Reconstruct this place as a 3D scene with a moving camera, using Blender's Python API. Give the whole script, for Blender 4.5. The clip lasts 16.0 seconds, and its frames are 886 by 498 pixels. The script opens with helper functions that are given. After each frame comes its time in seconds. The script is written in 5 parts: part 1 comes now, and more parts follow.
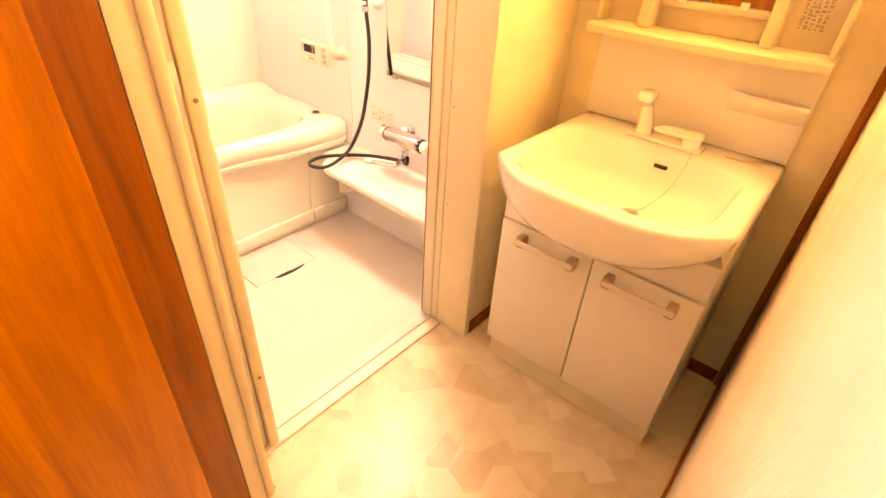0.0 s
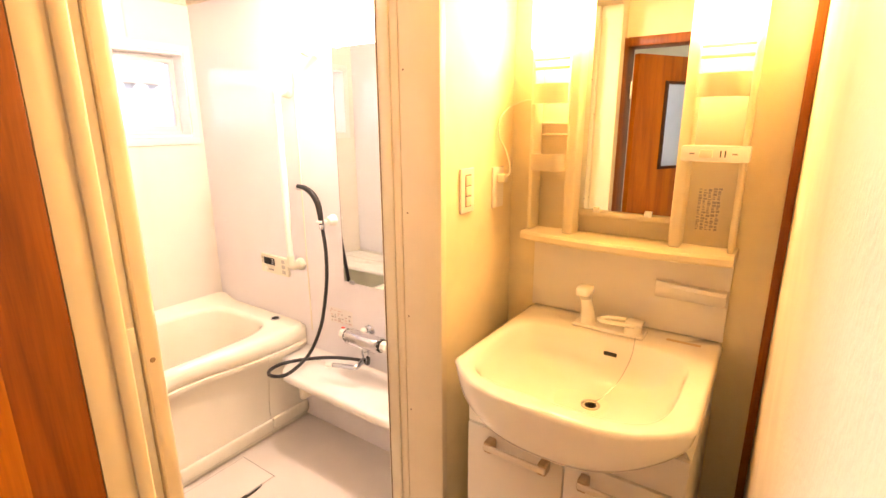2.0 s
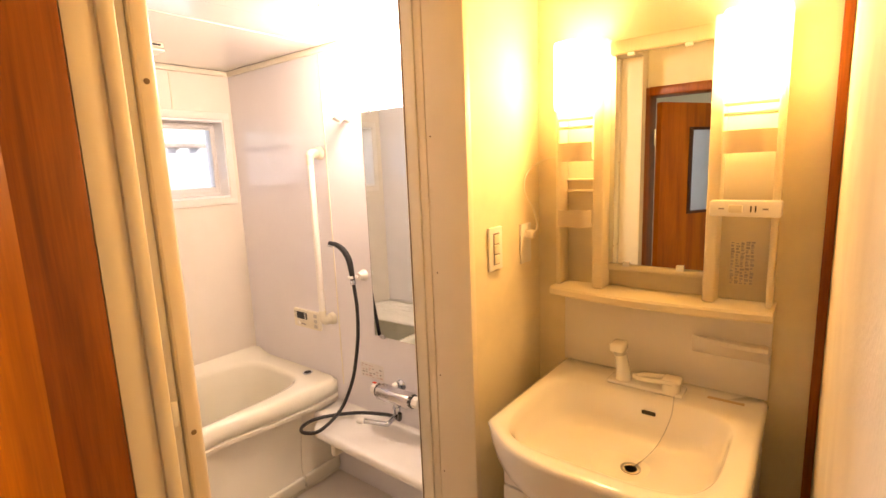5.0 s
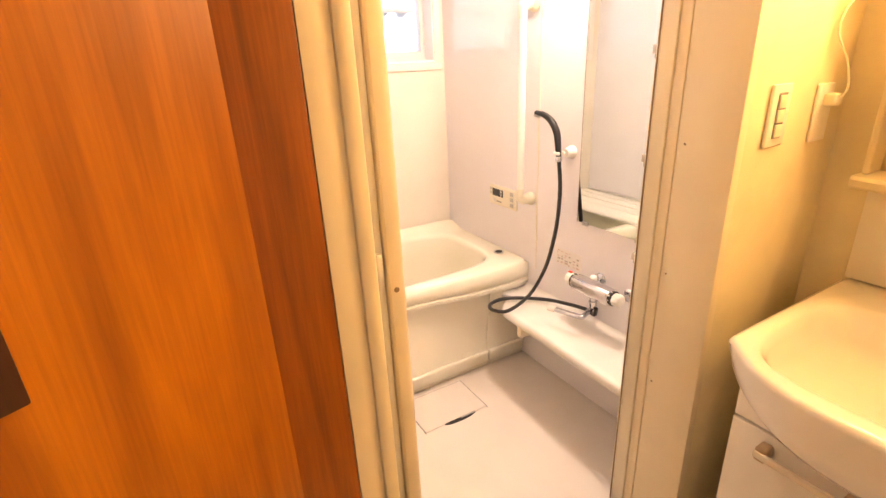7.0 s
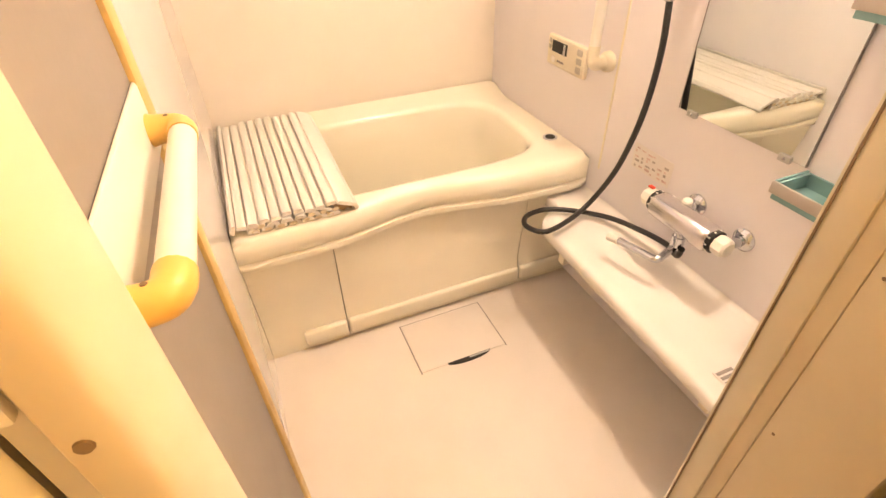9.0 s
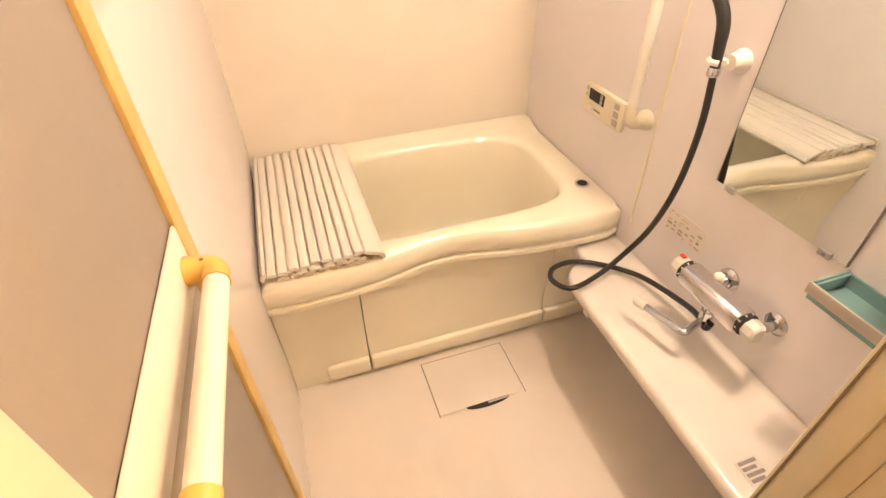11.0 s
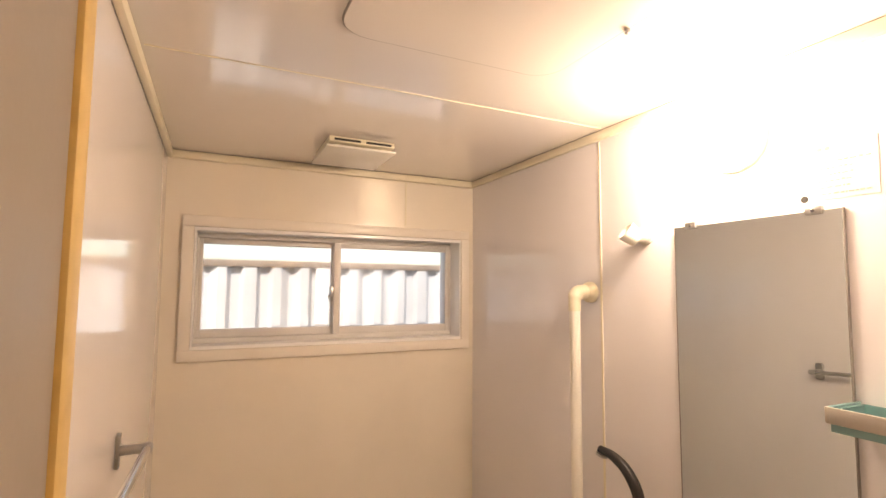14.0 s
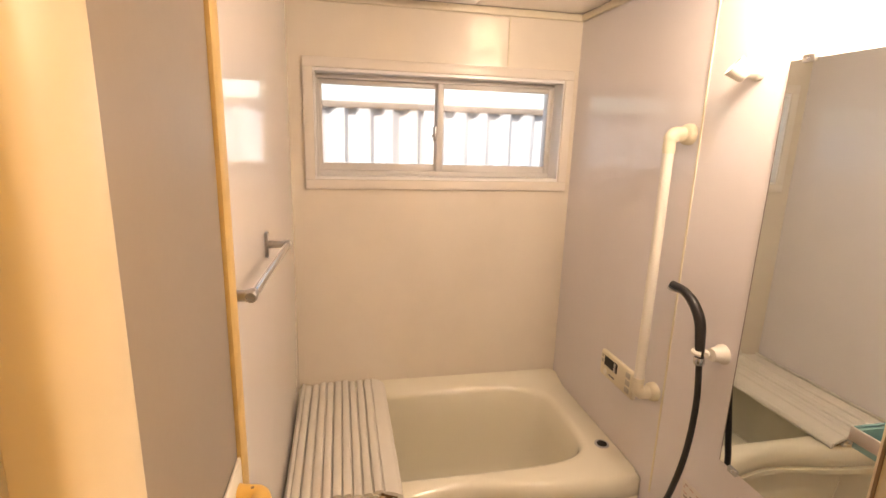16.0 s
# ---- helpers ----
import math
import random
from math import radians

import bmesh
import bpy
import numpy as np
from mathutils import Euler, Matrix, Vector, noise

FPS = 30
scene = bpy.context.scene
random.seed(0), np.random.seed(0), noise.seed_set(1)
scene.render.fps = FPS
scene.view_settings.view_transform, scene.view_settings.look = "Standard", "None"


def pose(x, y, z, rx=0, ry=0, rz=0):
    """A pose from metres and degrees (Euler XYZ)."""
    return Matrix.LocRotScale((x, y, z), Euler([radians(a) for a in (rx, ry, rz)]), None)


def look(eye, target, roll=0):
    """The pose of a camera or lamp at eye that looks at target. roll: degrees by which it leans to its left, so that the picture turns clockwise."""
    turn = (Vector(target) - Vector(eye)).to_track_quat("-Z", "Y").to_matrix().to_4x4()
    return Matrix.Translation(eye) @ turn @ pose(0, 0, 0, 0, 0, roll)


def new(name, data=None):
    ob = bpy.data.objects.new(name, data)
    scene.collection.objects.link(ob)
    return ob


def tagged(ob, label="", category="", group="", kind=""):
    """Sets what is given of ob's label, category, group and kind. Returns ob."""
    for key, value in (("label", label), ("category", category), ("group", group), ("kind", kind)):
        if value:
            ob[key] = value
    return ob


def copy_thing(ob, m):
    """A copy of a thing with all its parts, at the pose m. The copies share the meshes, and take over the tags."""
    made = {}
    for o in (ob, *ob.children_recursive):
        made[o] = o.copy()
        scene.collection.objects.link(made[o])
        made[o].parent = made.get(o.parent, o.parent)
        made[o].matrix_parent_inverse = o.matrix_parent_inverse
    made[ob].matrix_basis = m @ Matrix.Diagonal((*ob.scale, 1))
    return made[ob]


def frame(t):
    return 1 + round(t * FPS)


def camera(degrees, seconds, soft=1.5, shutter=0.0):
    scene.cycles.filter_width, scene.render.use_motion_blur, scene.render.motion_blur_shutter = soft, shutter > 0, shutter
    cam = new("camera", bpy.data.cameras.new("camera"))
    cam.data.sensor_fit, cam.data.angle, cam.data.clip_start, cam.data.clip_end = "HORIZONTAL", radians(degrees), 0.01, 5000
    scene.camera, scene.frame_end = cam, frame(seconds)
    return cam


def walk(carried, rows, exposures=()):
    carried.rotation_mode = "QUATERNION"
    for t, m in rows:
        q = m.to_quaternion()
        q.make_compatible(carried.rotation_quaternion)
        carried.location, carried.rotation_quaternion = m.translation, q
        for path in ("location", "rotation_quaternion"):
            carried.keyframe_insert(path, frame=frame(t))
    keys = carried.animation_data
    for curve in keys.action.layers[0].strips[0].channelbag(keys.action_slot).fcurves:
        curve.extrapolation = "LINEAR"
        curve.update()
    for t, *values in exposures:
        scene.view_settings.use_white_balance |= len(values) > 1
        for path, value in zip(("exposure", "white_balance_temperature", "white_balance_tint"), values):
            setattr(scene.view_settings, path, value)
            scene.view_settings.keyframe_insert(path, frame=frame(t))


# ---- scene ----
cam = camera(84.3, 16.0)
PATH = [
    (0, (0.071, 0.002, 1.296), (-0.959, 1.296, 0.172), 3.8),
    (0.5, (0.071, 0.013, 1.311), (-0.945, 1.388, 0.274), 3.4),
    (1, (0.067, 0.024, 1.341), (-0.964, 1.5, 0.469), 2.2),
    (1.5, (0.066, 0.02, 1.378), (-1.006, 1.566, 0.7), 1.0),
    (2, (0.079, 0.017, 1.412), (-1.022, 1.61, 0.911), -0.3),
    (2.5, (0.086, -0.001, 1.445), (-1.006, 1.655, 1.187), -0.3),
    (3, (0.087, -0.002, 1.489), (-0.98, 1.682, 1.33), -1.2),
    (3.2, (0.088, -0.003, 1.499), (-0.983, 1.682, 1.384), -2.2),
    (5.3, (0.076, 0.01, 1.457), (-1.209, 1.487, 1.048), -1.9),
    (5.5, (0.071, 0.011, 1.451), (-1.318, 1.378, 0.998), -2.1),
    (6, (0.062, 0.016, 1.438), (-1.62, 0.956, 0.901), -3.4),
    (6.5, (0.028, 0.001, 1.416), (-1.689, 0.809, 0.784), -4.0),
    (7, (-0.115, 0.079, 1.363), (-1.734, 1.003, 0.637), -2.7),
    (7.5, (-0.277, 0.164, 1.347), (-1.857, 1.066, 0.514), -2.5),
    (8, (-0.392, 0.315, 1.284), (-1.961, 1.127, 0.347), -3.7),
    (8.5, (-0.508, 0.468, 1.244), (-1.984, 1.213, 0.118), -1.2),
    (9, (-0.609, 0.488, 1.223), (-2.067, 1.072, -0.016), -1.7),
    (9.2, (-0.647, 0.468, 1.234), (-2.096, 1.065, -0.009), -2.5),
    (11.3, (-0.708, 0.538, 1.391), (-2.197, 0.988, 0.134), -1.5),
    (11.5, (-0.71, 0.537, 1.407), (-2.244, 1.042, 0.229), -0.9),
    (12, (-0.725, 0.517, 1.45), (-2.385, 1.207, 0.572), 1.0),
    (12.5, (-0.708, 0.515, 1.491), (-2.456, 1.293, 0.91), 1.5),
    (13, (-0.696, 0.513, 1.518), (-2.477, 1.367, 1.207), 1.0),
    (13.5, (-0.68, 0.509, 1.544), (-2.474, 1.391, 1.488), 1.2),
    (14, (-0.666, 0.507, 1.56), (-2.474, 1.348, 1.715), 0.4),
    (14.5, (-0.664, 0.51, 1.563), (-2.477, 1.338, 1.727), 0.2),
    (15, (-0.656, 0.512, 1.557), (-2.492, 1.305, 1.549), 0.3),
    (15.5, (-0.616, 0.529, 1.54), (-2.482, 1.168, 1.213), 0.7),
    (16, (-0.533, 0.538, 1.525), (-2.440, 0.940, 1.073), 1.75),
]
# the clip's own brightness and tint on the way: seconds, stops, kelvin, tint
EXPOSURES = [(0, 2.67, 8800, 30), (1, 2.47, 7500, 26), (2, 2.3, 6900, 22), (3, 1.55, 6900, 22), (4.2, 1.6, 6900, 21), (5.5, 1.54, 7000, 20), (6, 1.86, 6800, 20), (6.5, 1.97, 6900, 21), (7.5, 2.14, 6900, 17), (8, 2.13, 7000, 16), (9, 1.98, 7300, 16), (11.5, 1.72, 7400, 16), (12.5, 1.52, 6900, 14), (13, 1.3, 7000, 14), (14, 0.58, 7500, 16), (14.5, 0.33, 7550, 16), (15, 0.4, 7500, 16), (16, 0.88, 7400, 16)]
walk(cam, [(t, look(eye, target, roll)) for t, eye, target, roll in PATH], EXPOSURES)

# ---- world, sun, large lights ----
world = bpy.data.worlds.new("sky")
scene.world = world
world.use_nodes = True
wn = world.node_tree
sky = wn.nodes.new("ShaderNodeTexSky")
sky.sky_type, sky.sun_disc = "NISHITA", False
sky.sun_elevation, sky.sun_rotation = radians(44), radians(124)
wn.links.new(sky.outputs[0], wn.nodes["Background"].inputs[0])
wn.nodes["Background"].inputs[1].default_value = 0.15
sun = new("sun", bpy.data.lights.new("sun", "SUN"))
sun.data.energy, sun.data.angle, sun.data.color = 4.2, radians(0.6), (1.0, 0.95, 0.86)
sun.matrix_world = look((2.65, -3.1, 8.5), (-3.35, 0.9, 1.5))


def lamp(name, kind, place, energy, color, size=0.05, target=None, size_y=None):
    data = bpy.data.lights.new(name, kind)
    data.energy, data.color = energy, color
    ob = new(name, data)
    if kind == "AREA":
        data.shape, data.size, data.size_y = "RECTANGLE", size, size_y or size
    else:
        data.shadow_soft_size = size
    ob.matrix_world = look(place, target) if target else Matrix.Translation(place)
    return ob


WARM, BATH_WARM, DAY = (1.0, 0.53, 0.14), (1.0, 0.83, 0.71), (0.80, 0.90, 1.0)
lamp("hall_daylight", "AREA", (-1.66, -0.95, 1.45), 5.5, DAY, 1.1, (0.0, -0.95, 1.2), 1.0)

# ---- materials ----


def mat(name, color, rough=0.5, metal=0.0, vary=0.08, scale=6.0, bump=0.0, grain=120.0, coat=0.0, spec=0.5, emit=0.0, stain=None, glass=0.0, coat_rough=0.03):
    m = bpy.data.materials.new(name)
    m.use_nodes = True
    nt = m.node_tree
    N, L = nt.nodes.new, nt.links.new
    p = nt.nodes["Principled BSDF"]
    p.inputs["Roughness"].default_value, p.inputs["Metallic"].default_value = rough, metal
    p.inputs["Coat Weight"].default_value, p.inputs["Specular IOR Level"].default_value = coat, spec
    p.inputs["Transmission Weight"].default_value, p.inputs["Coat Roughness"].default_value = glass, coat_rough
    co = N("ShaderNodeTexCoord").outputs["Object"]
    big = N("ShaderNodeTexNoise")
    big.inputs["Scale"].default_value, big.inputs["Detail"].default_value = scale, 5
    L(co, big.inputs["Vector"])
    mix = N("ShaderNodeMix")
    mix.data_type, mix.blend_type = "RGBA", "MIX"
    dark = stain or tuple(c * (1 - 2.2 * vary) for c in color)
    ramp = N("ShaderNodeMapRange")
    ramp.inputs["From Min"].default_value, ramp.inputs["From Max"].default_value = 0.42, 0.72
    ramp.inputs["To Max"].default_value = 1.0 if stain is None else vary * 3
    L(big.outputs["Fac"], ramp.inputs["Value"])
    L(ramp.outputs[0], mix.inputs["Factor"])
    mix.inputs["A"].default_value, mix.inputs["B"].default_value = (*color, 1), (*dark, 1)
    L(mix.outputs["Result"], p.inputs["Base Color"])
    fine = N("ShaderNodeTexNoise")
    fine.inputs["Scale"].default_value, fine.inputs["Detail"].default_value = grain, 3
    L(co, fine.inputs["Vector"])
    rr = N("ShaderNodeMapRange")
    rr.inputs["To Min"].default_value, rr.inputs["To Max"].default_value = rough * 0.85, min(rough * 1.2, 1)
    L(big.outputs["Fac"], rr.inputs["Value"])
    L(rr.outputs[0], p.inputs["Roughness"])
    if bump:
        b = N("ShaderNodeBump")
        b.inputs["Strength"].default_value, b.inputs["Distance"].default_value = bump, 0.002
        L(fine.outputs["Fac"], b.inputs["Height"])
        L(b.outputs[0], p.inputs["Normal"])
    if emit:
        p.inputs["Emission Color"].default_value, p.inputs["Emission Strength"].default_value = (*color, 1), emit
    return m


def wood(name, light, dark, rough=0.35, axis="Z", stretch=14.0, bands=5.0):
    m = bpy.data.materials.new(name)
    m.use_nodes = True
    nt = m.node_tree
    N, L = nt.nodes.new, nt.links.new
    p = nt.nodes["Principled BSDF"]
    p.inputs["Roughness"].default_value = rough
    p.inputs["Coat Weight"].default_value = 0.04
    p.inputs["Specular IOR Level"].default_value = 0.35
    p.inputs["Coat Roughness"].default_value = 0.25
    co = N("ShaderNodeTexCoord").outputs["Object"]
    mp = N("ShaderNodeMapping")
    s = [stretch] * 3
    s["XYZ".index(axis)] = 1.0
    mp.inputs["Scale"].default_value = s
    L(co, mp.inputs["Vector"])
    grain = N("ShaderNodeTexNoise")
    grain.inputs["Scale"].default_value, grain.inputs["Detail"].default_value, grain.inputs["Distortion"].default_value = bands * 0.35, 8, 1.2
    L(mp.outputs[0], grain.inputs["Vector"])
    fine = N("ShaderNodeTexNoise")
    fine.inputs["Scale"].default_value, fine.inputs["Detail"].default_value = 9, 6
    mp2 = N("ShaderNodeMapping")
    s2 = [30.0] * 3
    s2["XYZ".index(axis)] = 1.2
    mp2.inputs["Scale"].default_value = s2
    L(co, mp2.inputs["Vector"])
    L(mp2.outputs[0], fine.inputs["Vector"])
    ramp = N("ShaderNodeValToRGB")
    ramp.color_ramp.elements[0].position, ramp.color_ramp.elements[0].color = 0.33, (*dark, 1)
    ramp.color_ramp.elements[1].position, ramp.color_ramp.elements[1].color = 0.66, (*light, 1)
    L(grain.outputs["Fac"], ramp.inputs[0])
    mix = N("ShaderNodeMix")
    mix.data_type, mix.blend_type = "RGBA", "MULTIPLY"
    mix.inputs["Factor"].default_value = 0.45
    L(ramp.outputs[0], mix.inputs["A"])
    L(fine.outputs["Color"], mix.inputs["B"])
    g = N("ShaderNodeMapRange")
    g.inputs["From Min"].default_value, g.inputs["From Max"].default_value = 0.3, 0.7
    g.inputs["To Min"].default_value, g.inputs["To Max"].default_value = 0.6, 1.1
    L(fine.outputs["Fac"], g.inputs["Value"])
    L(g.outputs[0], mix.inputs["B"])
    L(mix.outputs["Result"], p.inputs["Base Color"])
    b = N("ShaderNodeBump")
    b.inputs["Strength"].default_value, b.inputs["Distance"].default_value = 0.15, 0.001
    L(fine.outputs["Fac"], b.inputs["Height"])
    L(b.outputs[0], p.inputs["Normal"])
    return m


def translucent(name, color, share=0.5, bump=0.2):
    """Frosted resin sheet that lets part of the light through."""
    m = mat(name, color, 0.4, vary=0.03, scale=6, bump=bump, grain=90)
    nt = m.node_tree
    p, out = nt.nodes["Principled BSDF"], nt.nodes["Material Output"]
    through_it = nt.nodes.new("ShaderNodeBsdfTranslucent")
    through_it.inputs["Color"].default_value = (*color, 1)
    blend = nt.nodes.new("ShaderNodeMixShader")
    blend.inputs[0].default_value = share
    nt.links.new(p.outputs[0], blend.inputs[1])
    nt.links.new(through_it.outputs[0], blend.inputs[2])
    nt.links.new(blend.outputs[0], out.inputs["Surface"])
    return m


M_PANEL = mat("bath_wall_panel", (0.80, 0.77, 0.785), 0.10, vary=0.015, scale=3, bump=0.012, grain=40, coat=0.45, spec=0.5, coat_rough=0.06)
M_PANEL_WARM = mat("bath_back_panel", (0.82, 0.755, 0.655), 0.12, vary=0.025, scale=4, bump=0.03, grain=60, coat=0.3)
M_CEIL = mat("bath_ceiling_panel", (0.80, 0.75, 0.71), 0.16, vary=0.01, scale=2, bump=0.02, grain=30, coat=1.0, spec=0.9, coat_rough=0.11)
M_BATHFLOOR = mat("bath_floor_resin", (0.79, 0.735, 0.68), 0.42, vary=0.03, scale=5, bump=0.25, grain=260)
M_TUB = mat("tub_resin", (0.87, 0.83, 0.69), 0.09, vary=0.01, scale=3, coat=0.5)
M_APRON = mat("apron_resin", (0.86, 0.82, 0.69), 0.25, vary=0.02, scale=4)
M_COUNTER = mat("counter_resin", (0.83, 0.80, 0.75), 0.14, vary=0.03, scale=7, coat=0.2)
M_WALLPAPER = mat("washroom_wallpaper", (0.78, 0.69, 0.47), 0.75, vary=0.04, scale=8, bump=0.22, grain=240)
# coarser paper, its colour also darkened to stand in for lens falloff
M_PAPER_DIM = mat("pressed_wallpaper_dimmed", (0.68, 0.61, 0.48), 0.72, vary=0.06, scale=5, bump=0.45, grain=150)
M_WHITE = mat("white_plastic", (0.80, 0.77, 0.70), 0.35, vary=0.02)
M_CREAM = mat("cream_plastic", (0.76, 0.70, 0.55), 0.4, vary=0.03)
M_CASING = mat("cream_casing", (0.77, 0.67, 0.48), 0.45, vary=0.03, scale=5, bump=0.08, grain=60)
M_YELLOWED = mat("yellowed_resin", (0.64, 0.46, 0.19), 0.45, vary=0.12, scale=11)
M_ELBOW = mat("yellowed_elbow", (0.78, 0.50, 0.14), 0.35, vary=0.08, scale=14)
M_LEAF = translucent("folding_door_panel", (0.47, 0.425, 0.385), 0.35)
M_CHROME = mat("chrome", (0.58, 0.60, 0.64), 0.09, 1.0, vary=0.02)
M_STEEL = mat("brushed_steel", (0.50, 0.50, 0.50), 0.3, 1.0, vary=0.05)
M_FRAME = mat("window_board_resin", (0.83, 0.775, 0.70), 0.3, vary=0.015, coat=0.2)
# whiter than the window boards: daylight on the lining put into the colour
M_BRIGHTENED = mat("brightened_white_resin", (0.90, 0.89, 0.88), 0.3, vary=0.015, coat=0.2)
M_ALU = mat("aluminium_sash", (0.74, 0.72, 0.70), 0.45, 0.1, vary=0.05)
M_MIRROR = mat("mirror_glass", (0.74, 0.79, 0.80), 0.012, 1.0, vary=0.0)
M_BLACK = mat("black_rubber", (0.018, 0.016, 0.015), 0.35, vary=0.05)
M_DARK = mat("dark_gap", (0.03, 0.028, 0.025), 0.7, vary=0.1)
M_GREY = mat("grey_print", (0.30, 0.27, 0.25), 0.7, vary=0.1, scale=60)
M_KEY = mat("grey_key_rubber", (0.50, 0.47, 0.40), 0.5, vary=0.05)
M_SATIN = mat("satin_chrome", (0.66, 0.65, 0.68), 0.24, 1.0, vary=0.03)
M_PINKP = mat("faded_print", (0.66, 0.50, 0.45), 0.7, vary=0.15, scale=60)
M_PRINT = mat("worn_print", (0.44, 0.40, 0.36), 0.7, vary=0.15, scale=60)
M_LABEL = mat("label_film", (0.74, 0.70, 0.66), 0.3, vary=0.03)
M_TEAL = mat("teal_plastic", (0.20, 0.37, 0.37), 0.2, vary=0.06, scale=12, coat=0.4)
M_PORCELAIN = mat("vanity_basin", (0.83, 0.81, 0.76), 0.12, vary=0.01, coat=0.4)
M_CABINET = mat("vanity_cabinet", (0.80, 0.76, 0.69), 0.38, vary=0.02, bump=0.05)
M_RED = mat("red_mark", (0.6, 0.05, 0.02), 0.4)
M_LAMP = mat("lit_lamp_cover", (1.0, 0.80, 0.46), 0.4, vary=0.0, emit=6.0)
M_GLOBE = mat("lit_globe", (1.0, 0.82, 0.56), 0.4, vary=0.0, emit=9.0)
M_FROST = mat("frosted_glass", (0.84, 0.88, 0.96), 0.55, vary=0.09, bump=0.5, grain=50, glass=1.0)
M_PANE = mat("window_glass", (0.95, 0.97, 0.98), 0.07, vary=0.01, bump=0.25, grain=18, glass=1.0)
M_FENCE = mat("corrugated_sheet", (0.66, 0.68, 0.72), 0.5, 0.0, vary=0.06, scale=3)
M_WOOD = wood("varnished_door_wood", (0.54, 0.172, 0.005), (0.30, 0.080, 0.003), stretch=9.0, bands=3.2)
M_WOODDARK = wood("dark_varnished_wood", (0.085, 0.032, 0.014), (0.05, 0.019, 0.009), 0.4)
M_WOODMID = wood("varnished_casing_wood", (0.36, 0.098, 0.005), (0.21, 0.052, 0.003), 0.4)
M_HALLFLOOR = wood("hall_floor_wood", (0.36, 0.20, 0.09), (0.26, 0.13, 0.055), 0.35, "Y")
M_BROWNRAIL = mat("brown_rail_paint", (0.36, 0.29, 0.24), 0.7, vary=0.15, scale=9)
M_GROUND = mat("ground_soil", (0.16, 0.14, 0.12), 0.95, vary=0.1, scale=2, bump=0.5, grain=20)


def vinyl():
    m = bpy.data.materials.new("vinyl_floor")
    m.use_nodes = True
    nt = m.node_tree
    N, L = nt.nodes.new, nt.links.new
    p = nt.nodes["Principled BSDF"]
    p.inputs["Roughness"].default_value = 0.33
    co = N("ShaderNodeTexCoord").outputs["Object"]
    v = N("ShaderNodeTexVoronoi")
    v.inputs["Scale"].default_value, v.inputs["Randomness"].default_value = 9.0, 0.75
    L(co, v.inputs["Vector"])
    n = N("ShaderNodeTexNoise")
    n.inputs["Scale"].default_value, n.inputs["Detail"].default_value = 14, 6
    L(co, n.inputs["Vector"])
    sep = N("ShaderNodeSeparateColor")
    L(v.outputs["Color"], sep.inputs[0])
    add = N("ShaderNodeMath")
    add.operation = "MULTIPLY_ADD"
    add.inputs[1].default_value = 0.55
    L(sep.outputs[0], add.inputs[0])
    L(n.outputs["Fac"], add.inputs[2])
    r = N("ShaderNodeValToRGB")
    r.color_ramp.elements[0].position, r.color_ramp.elements[0].color = 0.35, (0.60, 0.48, 0.33, 1)
    r.color_ramp.elements[1].position, r.color_ramp.elements[1].color = 1.0, (0.76, 0.68, 0.53, 1)
    L(add.outputs[0], r.inputs[0])
    L(r.outputs[0], p.inputs["Base Color"])
    return m


M_VINYL = vinyl()

# ---- mesh helpers ----


def mesh_of(name, bm, material, smooth=35):
    bmesh.ops.recalc_face_normals(bm, faces=bm.faces)
    me = bpy.data.meshes.new(name)
    bm.to_mesh(me)
    bm.free()
    me.materials.append(material)
    if smooth:
        for f in me.polygons:
            f.use_smooth = True
        me.set_sharp_from_angle(angle=radians(smooth))
    return me


def setting(name, bm, material, label, category, smooth=35):
    return tagged(new(name, mesh_of(name, bm, material, smooth)), label, category, kind="structure")


def thing(name, place, label, category, group=""):
    e = new(name)
    e.empty_display_size = 0.05
    e.location = place
    return tagged(e, label, category, group)


def part(name, bm, material, parent, label="", smooth=35):
    ob = new(name, mesh_of(name, bm, material, smooth))
    ob.parent = parent
    if parent.type == "EMPTY":
        ob.matrix_parent_inverse = Matrix.Translation(parent.location).inverted()
    return tagged(ob, label)


def box(x0, x1, y0, y1, z0, z1, bevel=0.0, seg=2, bm=None):
    b = bm or bmesh.new()
    t = bmesh.new() if bm else b
    bmesh.ops.create_cube(t, size=1)
    bmesh.ops.transform(t, matrix=Matrix.LocRotScale(((x0 + x1) / 2, (y0 + y1) / 2, (z0 + z1) / 2), None, (abs(x1 - x0), abs(y1 - y0), abs(z1 - z0))), verts=t.verts)
    if bevel:
        bmesh.ops.bevel(t, geom=list(t.edges), offset=bevel, segments=seg, affect="EDGES", profile=0.5)
    if bm:
        join(bm, t)
    return b


def join(bm, other):
    me = bpy.data.meshes.new("joined")
    other.to_mesh(me)
    other.free()
    bm.from_mesh(me)
    bpy.data.meshes.remove(me)
    return bm


def smooth_line(points, per=8):
    ps = [Vector(p) for p in points]
    ps = [2 * ps[0] - ps[1], *ps, 2 * ps[-1] - ps[-2]]
    out = []
    for i in range(1, len(ps) - 2):
        a, b, c, d = ps[i - 1:i + 3]
        for k in range(per):
            t = k / per
            out.append(0.5 * ((2 * b) + (c - a) * t + (2 * a - 5 * b + 4 * c - d) * t * t + (3 * b - a - 3 * c + d) * t ** 3))
    out.append(ps[-2])
    return out


